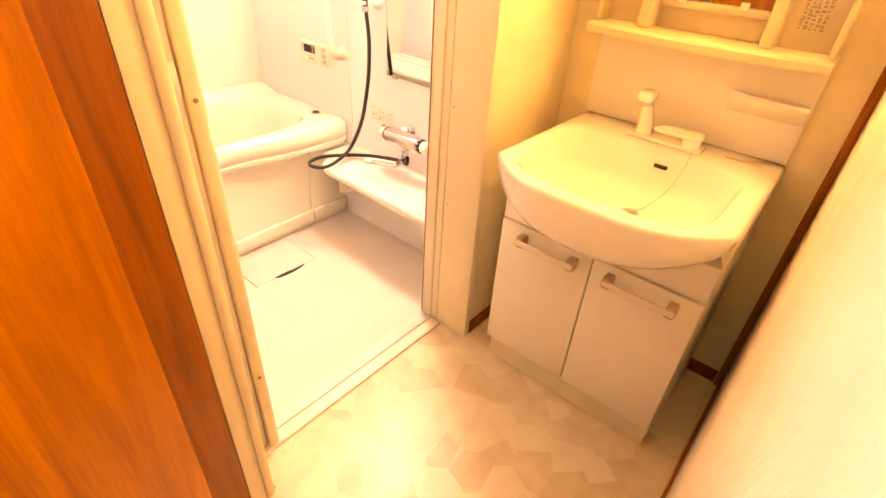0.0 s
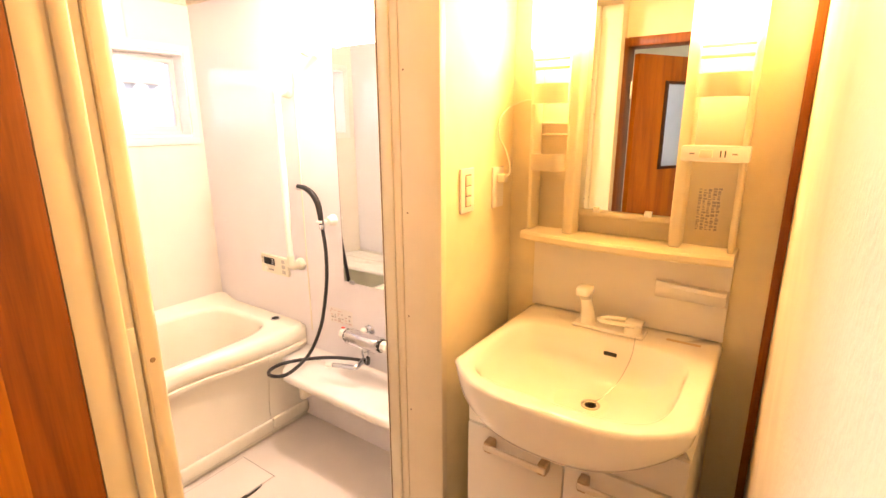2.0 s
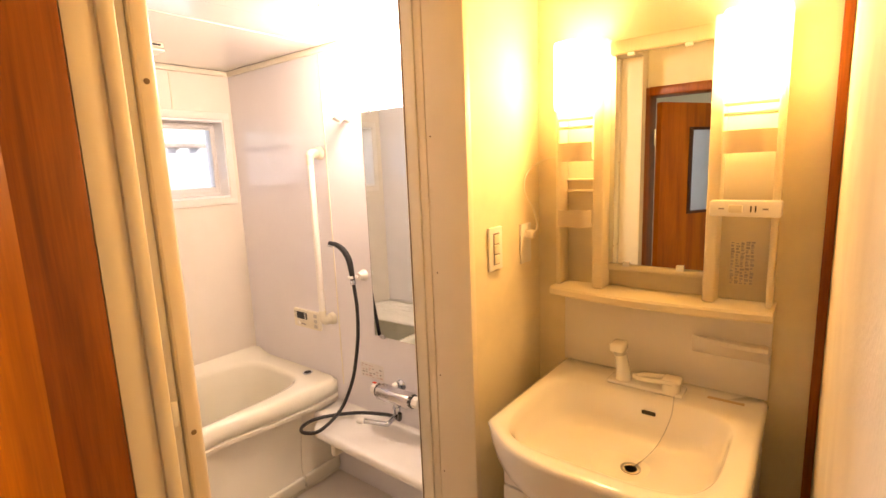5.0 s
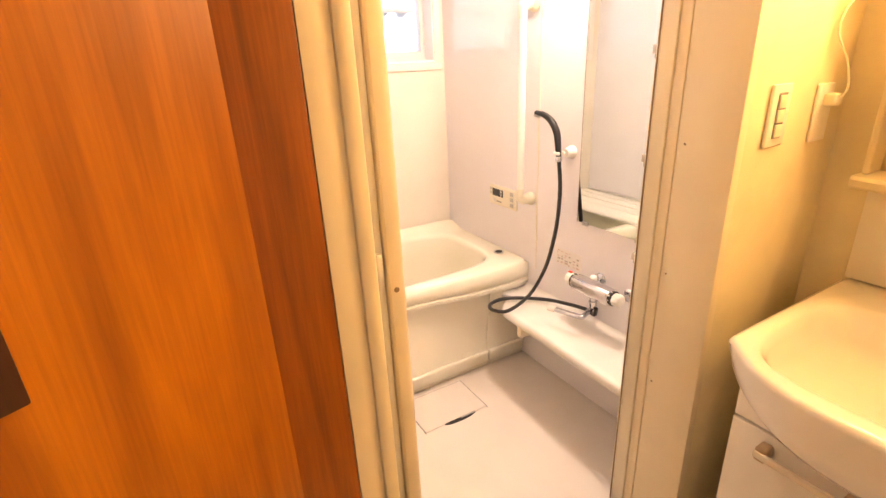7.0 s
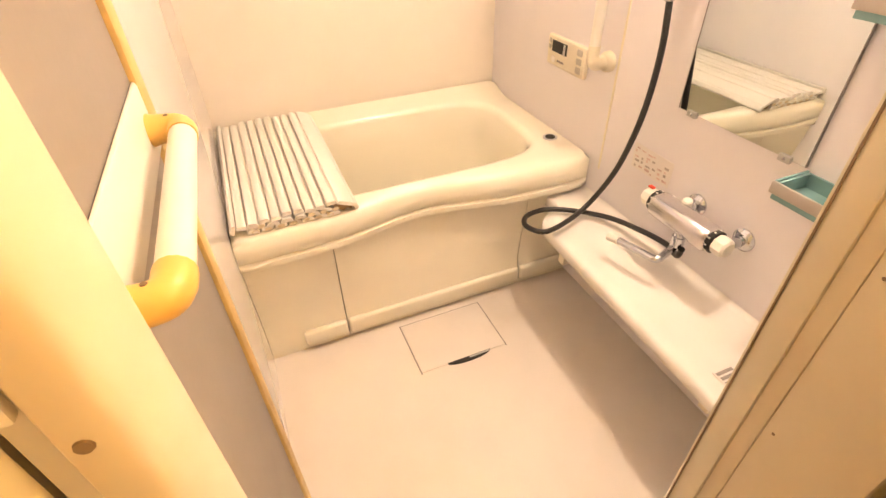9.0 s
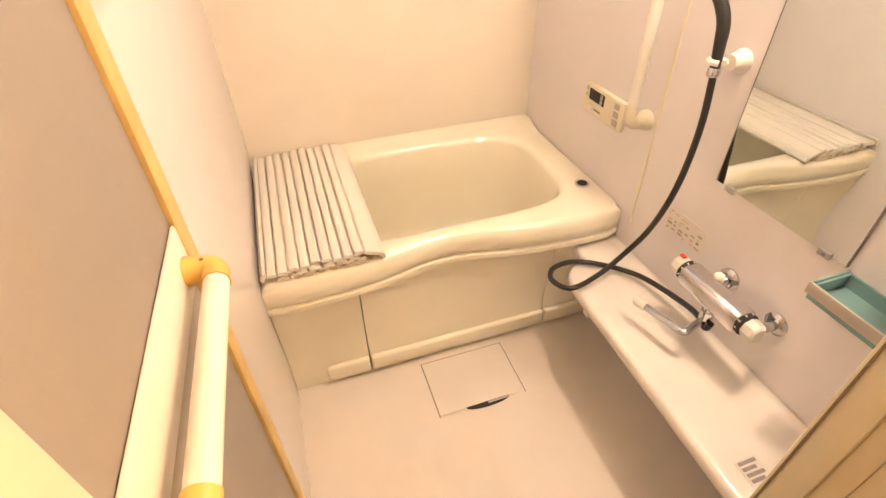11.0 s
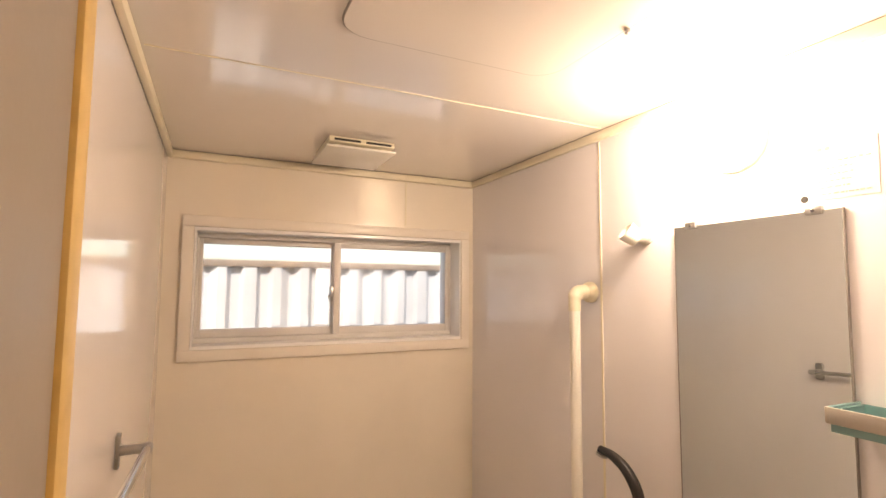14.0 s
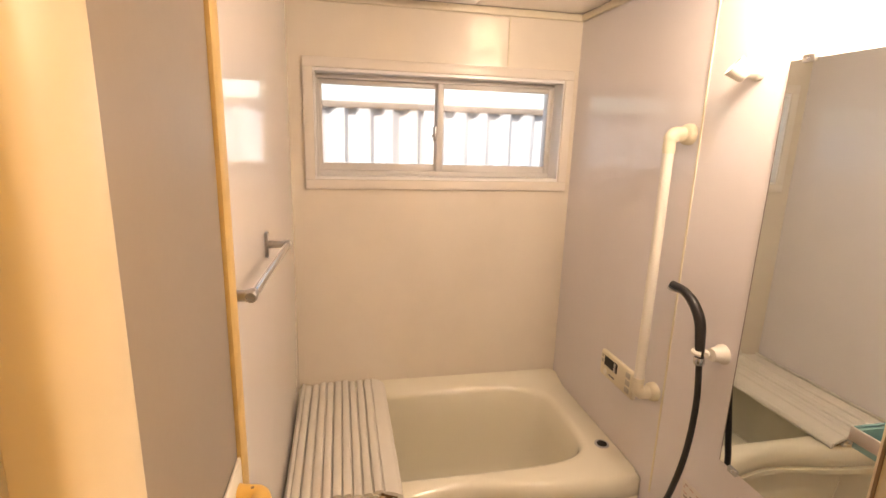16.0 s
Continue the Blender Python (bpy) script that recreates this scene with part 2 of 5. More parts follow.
def tube(points, radius, n=12, bm=None):
    """A round bar along points; radius: one number or one a point."""
    b = bm or bmesh.new()
    ps = [Vector(p) for p in points]
    rad = radius if isinstance(radius, (list, tuple)) else [radius] * len(ps)
    tang = [(ps[min(i + 1, len(ps) - 1)] - ps[max(i - 1, 0)]).normalized() for i in range(len(ps))]
    side = tang[0].orthogonal().normalized()
    rings = []
    for p, t, r in zip(ps, tang, rad):
        side = (side - t * side.dot(t)).normalized()
        up = t.cross(side)
        rings.append([b.verts.new(p + (side * math.cos(a) + up * math.sin(a)) * r) for a in (2 * math.pi * k / n for k in range(n))])
    for u, v in zip(rings, rings[1:]):
        for k in range(n):
            b.faces.new((u[k], u[(k + 1) % n], v[(k + 1) % n], v[k]))
    b.faces.new(rings[0])
    b.faces.new(rings[-1])
    return b


def lathe(profile, m, n=24, bm=None):
    """A turned shape: (radius, height) rows about the z axis of m."""
    b = bm or bmesh.new()
    rings = [[b.verts.new(m @ Vector((r * math.cos(a), r * math.sin(a), h))) for a in (2 * math.pi * k / n for k in range(n))] for r, h in profile]
    for u, v in zip(rings, rings[1:]):
        for k in range(n):
            b.faces.new((u[k], u[(k + 1) % n], v[(k + 1) % n], v[k]))
    b.faces.new(rings[0])
    b.faces.new(rings[-1])
    return b


def prism(points, z0, z1, bm=None):
    """An upright bar: a closed outline in plan, drawn up from z0 to z1."""
    b = bm or bmesh.new()
    low = [b.verts.new((x, y, z0)) for x, y in points]
    top = [b.verts.new((x, y, z1)) for x, y in points]
    n = len(points)
    for k in range(n):
        b.faces.new((low[k], low[(k + 1) % n], top[(k + 1) % n], top[k]))
    b.faces.new(low)
    b.faces.new(top)
    return b


def facing(place, direction):
    return Matrix.Translation(place) @ Vector(direction).to_track_quat("Z", "Y").to_matrix().to_4x4()


def wall(name, axis, d0, d1, a0, a1, z0, z1, holes, material, label):
    us = sorted({a0, a1, *(h[0] for h in holes), *(h[1] for h in holes)})
    zs = sorted({z0, z1, *(h[2] for h in holes), *(h[3] for h in holes)})
    bm = bmesh.new()
    def P(d, u, z):
        return bm.verts.new((d, u, z) if axis == "x" else (u, d, z))
    def solid(i, k):
        if not (0 <= i < len(us) - 1 and 0 <= k < len(zs) - 1):
            return False
        u, z = (us[i] + us[i + 1]) / 2, (zs[k] + zs[k + 1]) / 2
        return not any(h[0] < u < h[1] and h[2] < z < h[3] for h in holes)
    for i in range(len(us) - 1):
        for k in range(len(zs) - 1):
            if not solid(i, k):
                continue
            u0, u1, w0, w1 = us[i], us[i + 1], zs[k], zs[k + 1]
            for d in (d0, d1):
                bm.faces.new((P(d, u0, w0), P(d, u1, w0), P(d, u1, w1), P(d, u0, w1)))
            for u, j in ((u0, i - 1), (u1, i + 1)):
                if not solid(j, k):
                    bm.faces.new((P(d0, u, w0), P(d1, u, w0), P(d1, u, w1), P(d0, u, w1)))
            for w, j in ((w0, k - 1), (w1, k + 1)):
                if not solid(i, j):
                    bm.faces.new((P(d0, u0, w), P(d1, u0, w), P(d1, u1, w), P(d0, u1, w)))
    bmesh.ops.remove_doubles(bm, verts=bm.verts, dist=1e-5)
    return setting(name, bm, material, label, "wall", smooth=0)


# ---- the plan ----
XW, YL, YR, ZB, ZC = -2.50, 0.35, 1.50, -0.08, 2.01      # bath: window wall, left and right walls, floor, ceiling
XD, XF = -0.88, -0.69                                    # bath door wall: bath face, washroom face
XR, YV, YH, ZW = 0.115, 1.55, 0.17, 2.32                 # washroom: right wall, vanity wall, doorway wall, ceiling
OL, OR, OT = 0.30, 1.13, 1.99                            # opening to the bath
WY0, WY1, WZ0, WZ1 = 0.44, 1.44, 1.345, 1.758            # window opening

# bath shell
wall("wall_window", "x", XW - 0.20, XW, YL - 0.06, YR + 0.06, ZB - 0.06, 2.08, [(WY0, WY1, WZ0, WZ1)], M_PANEL_WARM, "warm cream glossy bath wall panel with a window opening")
wall("wall_mirror_side", "y", YR, YR + 0.05, XW, XD, ZB - 0.06, 2.08, [], M_PANEL, "pinkish white glossy bath wall panel")
wall("wall_towel_side", "y", YL - 0.06, YL, XW, XD, ZB - 0.06, 2.08, [], M_PANEL, "pinkish white glossy bath wall panel")
wall("wall_bath_door", "x", XD, XF, YL - 0.30, YV + 0.08, ZB - 0.06, ZW + 0.06, [(OL, OR, -0.014, OT)], M_WALLPAPER, "cream wallpapered wall with the bath door opening")
setting("bath_floor", box(XW, XD, YL, YR, ZB - 0.05, ZB), M_BATHFLOOR, "beige moulded resin bath floor", "floor")
setting("ceiling_bath", box(XW, XD, YL, YR, ZC, ZC + 0.05), M_CEIL, "glossy cream bath ceiling panels", "ceiling")
# wall lining on the bath side of the door wall, right of and above the opening
setting("wall_lining", box(XD - 0.006, XD, OR + 0.002, YR, ZB, ZC), M_PANEL, "pinkish white bath wall lining beside the door", "wall")
# coving where walls and ceiling meet
for nm, b in (("trim_ceiling_window", (XW, XW + 0.018, YL, YR)), ("trim_ceiling_mirror", (XW + 0.018, XD, YR - 0.016, YR)), ("trim_ceiling_towel", (XW + 0.018, XD, YL, YL + 0.016))):
    setting(nm, box(b[0], b[1], b[2], b[3], ZC - 0.028, ZC - 0.001, 0.005), M_CREAM, "cream plastic strip along the bath ceiling", "trim")
# panel joints
for nm, b in (("trim_joint_mirror", (-1.738, -1.732, YR - 0.0025, YR, 0.42, ZC - 0.03)), ("trim_joint_window", (XW, XW + 0.0025, 1.190, 1.196, WZ1 + 0.045, ZC - 0.03)), ("trim_joint_right", (-1.02, -1.014, YR - 0.0025, YR, 0.34, ZC - 0.03))):
    setting(nm, box(*b), M_CREAM, "thin cream joint strip between bath panels", "trim", smooth=0)
setting("trim_joint_ceiling", box(-1.7065, -1.7035, YL + 0.02, YR - 0.02, ZC - 0.0015, ZC), M_CREAM, "thin joint strip between ceiling panels", "trim", smooth=0)

# washroom shell
setting("washroom_floor", box(XF, XR, YH - 0.12, YV, -0.05, 0.0), M_VINYL, "cream marbled vinyl washroom floor", "floor")
wall("wall_vanity", "y", YV, YV + 0.08, XF, XR + 0.10, -0.05, ZW + 0.06, [], M_WALLPAPER, "cream wallpapered wall behind the vanity")
wall("wall_right", "x", XR, XR + 0.10, -0.10, YV, -0.05, ZW + 0.06, [], M_PAPER_DIM, "cream textured wallpaper wall")
setting("ceiling_washroom", box(XF, XR, YH, YV, ZW, ZW + 0.05), M_WALLPAPER, "cream washroom ceiling", "ceiling")
wall("wall_doorway", "y", YH - 0.12, YH, XF, XR, 1.80, ZW + 0.06, [], M_WALLPAPER, "cream wall above the washroom doorway")
setting("trim_corner_post", box(XR - 0.022, XR - 0.001, YV - 0.02, YV - 0.001, 0.0, ZW - 0.002, 0.002), M_WOODMID, "dark stained wooden corner post", "trim")
setting("baseboard", box(XR - 0.010, XR - 0.001, -0.10, YV - 0.022, 0.0, 0.045, 0.002), M_WOODMID, "dark brown baseboard strip", "baseboard")
setting("baseboard_vanity", box(XF + 0.012, XR - 0.024, YV - 0.010, YV - 0.001, 0.0, 0.05, 0.002), M_WOODMID, "dark brown baseboard strip behind the vanity", "baseboard")
setting("baseboard_side", box(XF + 0.001, XF + 0.011, OR + 0.006, YV - 0.001, 0.0, 0.05, 0.002), M_WOODMID, "brown baseboard strip beside the bath door", "baseboard")

setting("floor_sill", box(-0.790, XF, OL + 0.007, OR - 0.027, -0.01, 0.0), M_VINYL, "cream vinyl floor strip in the bath doorway", "floor")

# hall behind the doorway
setting("hall_floor", box(-1.7, 1.0, -2.3, YH - 0.12, -0.05, 0.0), M_HALLFLOOR, "brown wooden hall floor", "floor")
setting("ceiling_hall", box(-1.7, 1.0, -2.3, YH - 0.12, ZW, ZW + 0.05), M_WALLPAPER, "cream hall ceiling", "ceiling")
wall("wall_hall_west", "x", -1.8, -1.7, -2.3, YH - 0.12, -0.05, ZW + 0.06, [(-1.5, -0.4, 0.95, 1.95)], M_WALLPAPER, "cream hall wall with a window opening")
wall("wall_hall_south", "y", -2.4, -2.3, -1.8, 1.1, -0.05, ZW + 0.06, [], M_WALLPAPER, "cream hall wall")
wall("wall_hall_east", "x", 1.0, 1.1, -2.3, YH - 0.12, -0.05, ZW + 0.06, [], M_WALLPAPER, "cream hall wall")
wall("wall_hall_north", "y", YH - 0.12, YH, -1.8, XD, -0.05, ZW + 0.06, [], M_WALLPAPER, "cream hall wall beside the doorway")
wall("wall_hall_north_right", "y", -0.10, -0.02, XR + 0.10, 1.0, -0.05, ZW + 0.06, [], M_WALLPAPER, "cream hall wall beside the doorway")

# outside
g = bmesh.new()
bmesh.ops.create_grid(g, x_segments=2, y_segments=2, size=300)
bmesh.ops.translate(g, vec=(0, 0, -0.5), verts=g.verts)
setting("ground", g, M_GROUND, "bare ground outside the house", "ground")


def corrugated_fence():
    t = thing("fence", (-3.35, 0.9, -0.5), "grey corrugated sheet fence outside the bath window", "fence")
    bm = bmesh.new()
    rows = []
    n = 260
    for i in range(n + 1):
        y = -1.6 + 5.2 * i / n
        ph = (y / 0.134) % 1.0
        d = 0.028 * min(1, max(0, (abs(ph - 0.5) - 0.17) * 9))
        rows.append((bm.verts.new((-3.35 + d, y, -0.5)), bm.verts.new((-3.35 + d, y, 1.665))))
    for a, b in zip(rows, rows[1:]):
        bm.faces.new((a[0], b[0], b[1], a[1]))
    part("sheet", bm, M_FENCE, t, smooth=20)
    part("rail", box(-3.352, -3.318, -1.6, 3.6, 1.655, 1.690, 0.004), M_BROWNRAIL, t, "brown capping rail")
    part("joint_strip", box(-3.3215, -3.3165, 0.995, 1.062, -0.5, 1.654, 0.002), M_BRIGHTENED, t, "pale strip where two sheets meet")
    for y in (-1.2, 0.72, 2.6):
        part("post", box(-3.41, -3.355, y - 0.03, y + 0.03, -0.5, 1.66, 0.003), M_ALU, t)


corrugated_fence()

# ---- bath window ----


def bath_window():
    w = tagged(thing("window_1", (XW - 0.1, 0.94, WZ0), "two-pane aluminium sliding window with patterned glass and cream trim", "window"), kind="structure")
    # trim on the wall face: four butted boards
    o = 0.036
    x0, x1 = XW, XW + 0.014
    for nm, b in (("trim_top", (WY0 - o, WY1 + o, WZ1, WZ1 + o)), ("trim_bottom", (WY0 - o, WY1 + o, WZ0 - o, WZ0)), ("trim_left", (WY0 - o, WY0, WZ0, WZ1)), ("trim_right", (WY1, WY1 + o, WZ0, WZ1))):
        part(nm, box(x0, x1, b[0], b[1], b[2], b[3], 0.003), M_FRAME, w)
    # lining of the opening, coloured whiter than the boards to stand for daylight
    for nm, b in (("reveal_top", (WY0, WY1, WZ1 - 0.012, WZ1 - 0.001)), ("reveal_bottom", (WY0, WY1, WZ0 + 0.001, WZ0 + 0.012)), ("reveal_left", (WY0 + 0.001, WY0 + 0.006, WZ0 + 0.012, WZ1 - 0.012)), ("reveal_right", (WY1 - 0.006, WY1 - 0.001, WZ0 + 0.012, WZ1 - 0.012))):
        part(nm, box(XW - 0.19, XW + 0.006, b[0], b[1], b[2], b[3]), M_BRIGHTENED, w, "window lining, whitened to stand for daylight on it")
    # aluminium outer frame
    a0, a1, c0, c1 = WY0 + 0.006, WY1 - 0.006, WZ0 + 0.012, WZ1 - 0.012
    fx0, fx1 = XW - 0.15, XW - 0.08
    for nm, b in (("head_track", (a0, a1, c1 - 0.016, c1)), ("sill_track", (a0, a1, c0, c0 + 0.018)), ("jamb_left", (a0, a0 + 0.007, c0 + 0.018, c1 - 0.016)), ("jamb_right", (a1 - 0.007, a1, c0 + 0.018, c1 - 0.016))):
        part(nm, box(fx0, fx1, b[0], b[1], b[2], b[3], 0.002), M_ALU, w)
    mid = (a0 + a1) / 2

    def sash(x, y0, y1, w0, w1):
        z0, z1 = c0 + 0.018, c1 - 0.016
        s = part("sash", box(x - 0.012, x + 0.012, y0, y0 + w0, z0, z1, 0.002), M_ALU, w)
        part("stile", box(x - 0.012, x + 0.012, y1 - w1, y1, z0, z1, 0.002), M_ALU, s)
        part("bottom_rail", box(x - 0.011, x + 0.011, y0 + w0, y1 - w1, z0, z0 + 0.028, 0.002), M_ALU, s)
        part("top_rail", box(x - 0.011, x + 0.011, y0 + w0, y1 - w1, z1 - 0.020, z1, 0.002), M_ALU, s)
        p = part("pane", box(x - 0.003, x + 0.003, y0 + w0 - 0.003, y1 - w1 + 0.003, z0 + 0.025, z1 - 0.017), M_PANE, s, "patterned translucent glass pane", smooth=0)
        p.visible_shadow = False
    sash(fx1 - 0.046, a0 + 0.007, mid + 0.010, 0.014, 0.024)
    sash(fx1 - 0.016, mid - 0.010, a1 - 0.007, 0.026, 0.016)
    latch = part("latch", box(fx1 - 0.034, fx1 - 0.004, mid - 0.0230, mid - 0.0105, 1.50, 1.56, 0.003), M_STEEL, w, "crescent latch")
    part("lever", tube([(fx1 - 0.006, mid - 0.017, 1.53), (fx1 + 0.008, mid - 0.019, 1.532), (fx1 + 0.010, mid - 0.034, 1.518)], 0.005, 8), M_STEEL, latch)


bath_window()

# ---- bath door: frame in the opening and the folded leaf ----


M_GASKET = mat("brown_gasket", (0.25, 0.17, 0.10), 0.6, vary=0.1)


def bath_door_frame():
    d = tagged(thing("door_1", (XD + 0.05, (OL + OR) / 2, 0), "cream resin frame of the bath folding door", "door frame"), kind="structure")
    # wooden reveal boards on the washroom side
    part("reveal_right", box(-0.8145, XF + 0.012, OR - 0.0265, OR - 0.001, 0.0, OT - 0.016, 0.0015), M_CASING, d)
    part("reveal_top", box(-0.80, XF + 0.012, OL + 0.001, OR - 0.001, OT - 0.015, OT - 0.001, 0.002), M_CASING, d)
    # hollow-faced casing board, a groove, then the edge of the lining
    part("architrave_left", prism([(XF + 0.001, 0.2368), (XF + 0.0095, 0.2368), (XF + 0.0100, 0.2405), (XF + 0.0092, 0.253), (XF + 0.0070, 0.262), (XF + 0.0045, 0.268), (XF + 0.0038, 0.2763), (XF + 0.001, 0.2763)], 0.0, OT + 0.03), M_CASING, d)
    part("reveal_left", prism([(XF + 0.001, 0.2765), (XF + 0.0085, 0.2775), (XF + 0.0100, 0.2800), (XF + 0.0102, 0.2920), (XF + 0.0070, 0.2990), (XF - 0.0030, 0.3035), (-0.7845, 0.3062), (-0.7845, 0.3004), (XF + 0.001, 0.3004)], 0.0, OT - 0.016), M_CASING, d)
    # moulded resin frame towards the bath
    j = part("jamb_right", box(XD - 0.012, -0.8425, OR - 0.034, OR - 0.001, -0.02, OT - 0.002, 0.004), M_CREAM, d)
    part("stop", box(-0.842, -0.815, OR - 0.0285, OR - 0.001, 0.0, OT - 0.002, 0.001), M_CASING, j)
    for x, z in ((-0.800, 0.52), (-0.800, 0.84), (-0.795, 1.16), (-0.800, 1.55)):
        part("screw", lathe([(0.0028, 0), (0.0025, 0.0006), (0.001, 0.0008)], facing((x, OR - 0.0265, z), (0, -1, 0)), 10), M_GASKET, j, "tiny brown screw")
    j = part("jamb_left", box(-0.806, -0.785, OL + 0.0065, OL + 0.040, -0.02, OT - 0.017, 0.003), M_CREAM, d)
    part("jamb_track", box(XD - 0.012, -0.8065, OL + 0.0065, OL + 0.0300, -0.02, OT - 0.017, 0.001), M_CREAM, j)
    part("catch", box(-0.8066, -0.7980, OL + 0.0420, OL + 0.0560, 1.030, 1.075, 0.002), M_WHITE, j, "small white door catch")
    for z in (0.42, 1.010, 1.45):
        part("screw", lathe([(0.0042, 0), (0.004, 0.0008), (0.001, 0.0012)], facing((-0.785, OL + 0.029, z), (1, 0, 0)), 12), M_GASKET, j, "rusty brown screw")
    part("head", box(XD - 0.012, -0.801, OL + 0.040, OR - 0.034, OT - 0.05, OT - 0.016, 0.004), M_CREAM, d)
    part("gasket", box(XD - 0.006, XD - 0.003, OR - 0.0362, OR - 0.0342, 0.02, OT - 0.06), M_GASKET, d, "thin brown rubber gasket", smooth=0)
    part("threshold", box(XD - 0.012, -0.791, OL + 0.040, OR - 0.034, -0.03, 0.010, 0.004), M_WHITE, d)
    part("threshold_track", box(-0.865, -0.835, OL + 0.042, OR - 0.036, 0.010, 0.016, 0.002), M_ALU, d)


bath_door_frame()



M_STILE = mat("cream_stile", (0.70, 0.61, 0.46), 0.4, vary=0.04, scale=7)


def folding_leaf():
    d = thing("folding_door", (-0.86, 0.40, 0.02), "open cream folding bath door with a yellowed grab handle", "door")
    ang = Matrix.Translation((-0.772, 0.359, 0)) @ Matrix.Rotation(radians(-1.2), 4, "Z")
    z0, z1 = 0.02, 1.92

    def put(name, bm, material, parent, label=""):
        bmesh.ops.transform(bm, matrix=ang, verts=bm.verts)
        return part(name, bm, material, parent, label)
    L = 0.495
    # panel with the grab handle; its near stile is deep and rounded
    p = put("front_panel", box(-L + 0.02, -0.06, 0.0045, 0.0085, z0 + 0.02, z1 - 0.02), M_LEAF, d)
    put("near_stile", prism([(-0.110, 0.002), (-0.026, 0.002), (-0.0225, 0.005), (-0.0215, 0.009), (-0.0215, 0.020), (-0.0235, 0.027), (-0.0285, 0.0325), (-0.038, 0.0365), (-0.055, 0.0395), (-0.075, 0.0405), (-0.090, 0.0395), (-0.100, 0.036), (-0.107, 0.028), (-0.110, 0.0125)], z0, z1), M_STILE, p, "deep rounded yellowish cream stile")
    put("far_stile", box(-L, -L + 0.040, -0.006, 0.016, z0, z1, 0.006), M_YELLOWED, p, "yellowed resin edge stile")
    put("top_rail", box(-L + 0.040, -0.111, 0.002, 0.012, z1 - 0.04, z1, 0.003), M_CREAM, p)
    put("bottom_rail", box(-L + 0.040, -0.111, 0.002, 0.012, z0, z0 + 0.07, 0.003), M_CREAM, p)
    # panel folded behind it, hinged to the frame
    p = part("rear_panel", box(-1.235, -0.8485, 0.3508, 0.3535, z0 + 0.02, z1 - 0.02), M_WHITE, d, "white folded panel")
    # added white filler, so the gap beside the frame looks lit
    part("hinge_gap_filler", box(-0.848, -0.8068, 0.3415, 0.3605, z0, z1, 0.002), M_WHITE, p)
    part("far_stile", box(-1.262, -1.2355, 0.3506, 0.3560, z0, z1, 0.001), M_YELLOWED, p, "yellowed resin edge stile")
    part("cross_rail", box(-1.235, -0.8485, 0.3536, 0.3560, 1.015, 1.090, 0.0005), M_STILE, p)
    put("lock_rail", box(-L + 0.041, -0.111, 0.0087, 0.0150, 0.968, 1.046, 0.004), M_WHITE, d)
    bar = put("handle", tube([(-0.152, 0.049, 1.002), (-0.392, 0.049, 1.002)], 0.0138, 16), M_WHITE, d, "round white grip bar")
    for k, x in ((1, -0.152), (-1, -0.392)):
        pts = smooth_line([(x, 0.049, 1.002), (x + k * 0.017, 0.048, 1.002), (x + k * 0.027, 0.040, 1.002), (x + k * 0.029, 0.0155, 1.002)], 6)
        e = put("elbow", tube(pts, [0.0152] * (len(pts) - 4) + [0.0156, 0.016, 0.017, 0.018], 16), M_ELBOW, bar, "orange-yellowed plastic elbow")
        put("screw", lathe([(0.0026, 0), (0.0022, 0.0008), (0.0005, 0.001)], facing((x + k * 0.026, 0.036, 1.0172), (0, 0, 1)), 10), M_GASKET, e)
    for z in (0.30, 1.008, 1.62):
        put("screw", lathe([(0.005, 0), (0.0045, 0.0015), (0.001, 0.002)], facing((-0.0215, 0.0145, z), (1, 0, 0)), 10), M_GASKET, d)


folding_leaf()

# ---- washroom doorway and its open wooden door ----


def doorway_casing():
    d = tagged(thing("door_frame_1", (XF + 0.02, YH - 0.06, 0), "dark varnished wooden casing of the washroom doorway", "door frame"), kind="structure")
    part("jamb_left", box(XF + 0.001, XF + 0.010, YH - 0.135, YH + 0.066, 0.0, 1.83, 0.003), M_WOODMID, d)
    part("lintel", box(XF + 0.010, XR - 0.002, YH - 0.130, YH + 0.015, 1.790, 1.835, 0.003), M_WOODMID, d)


doorway_casing()


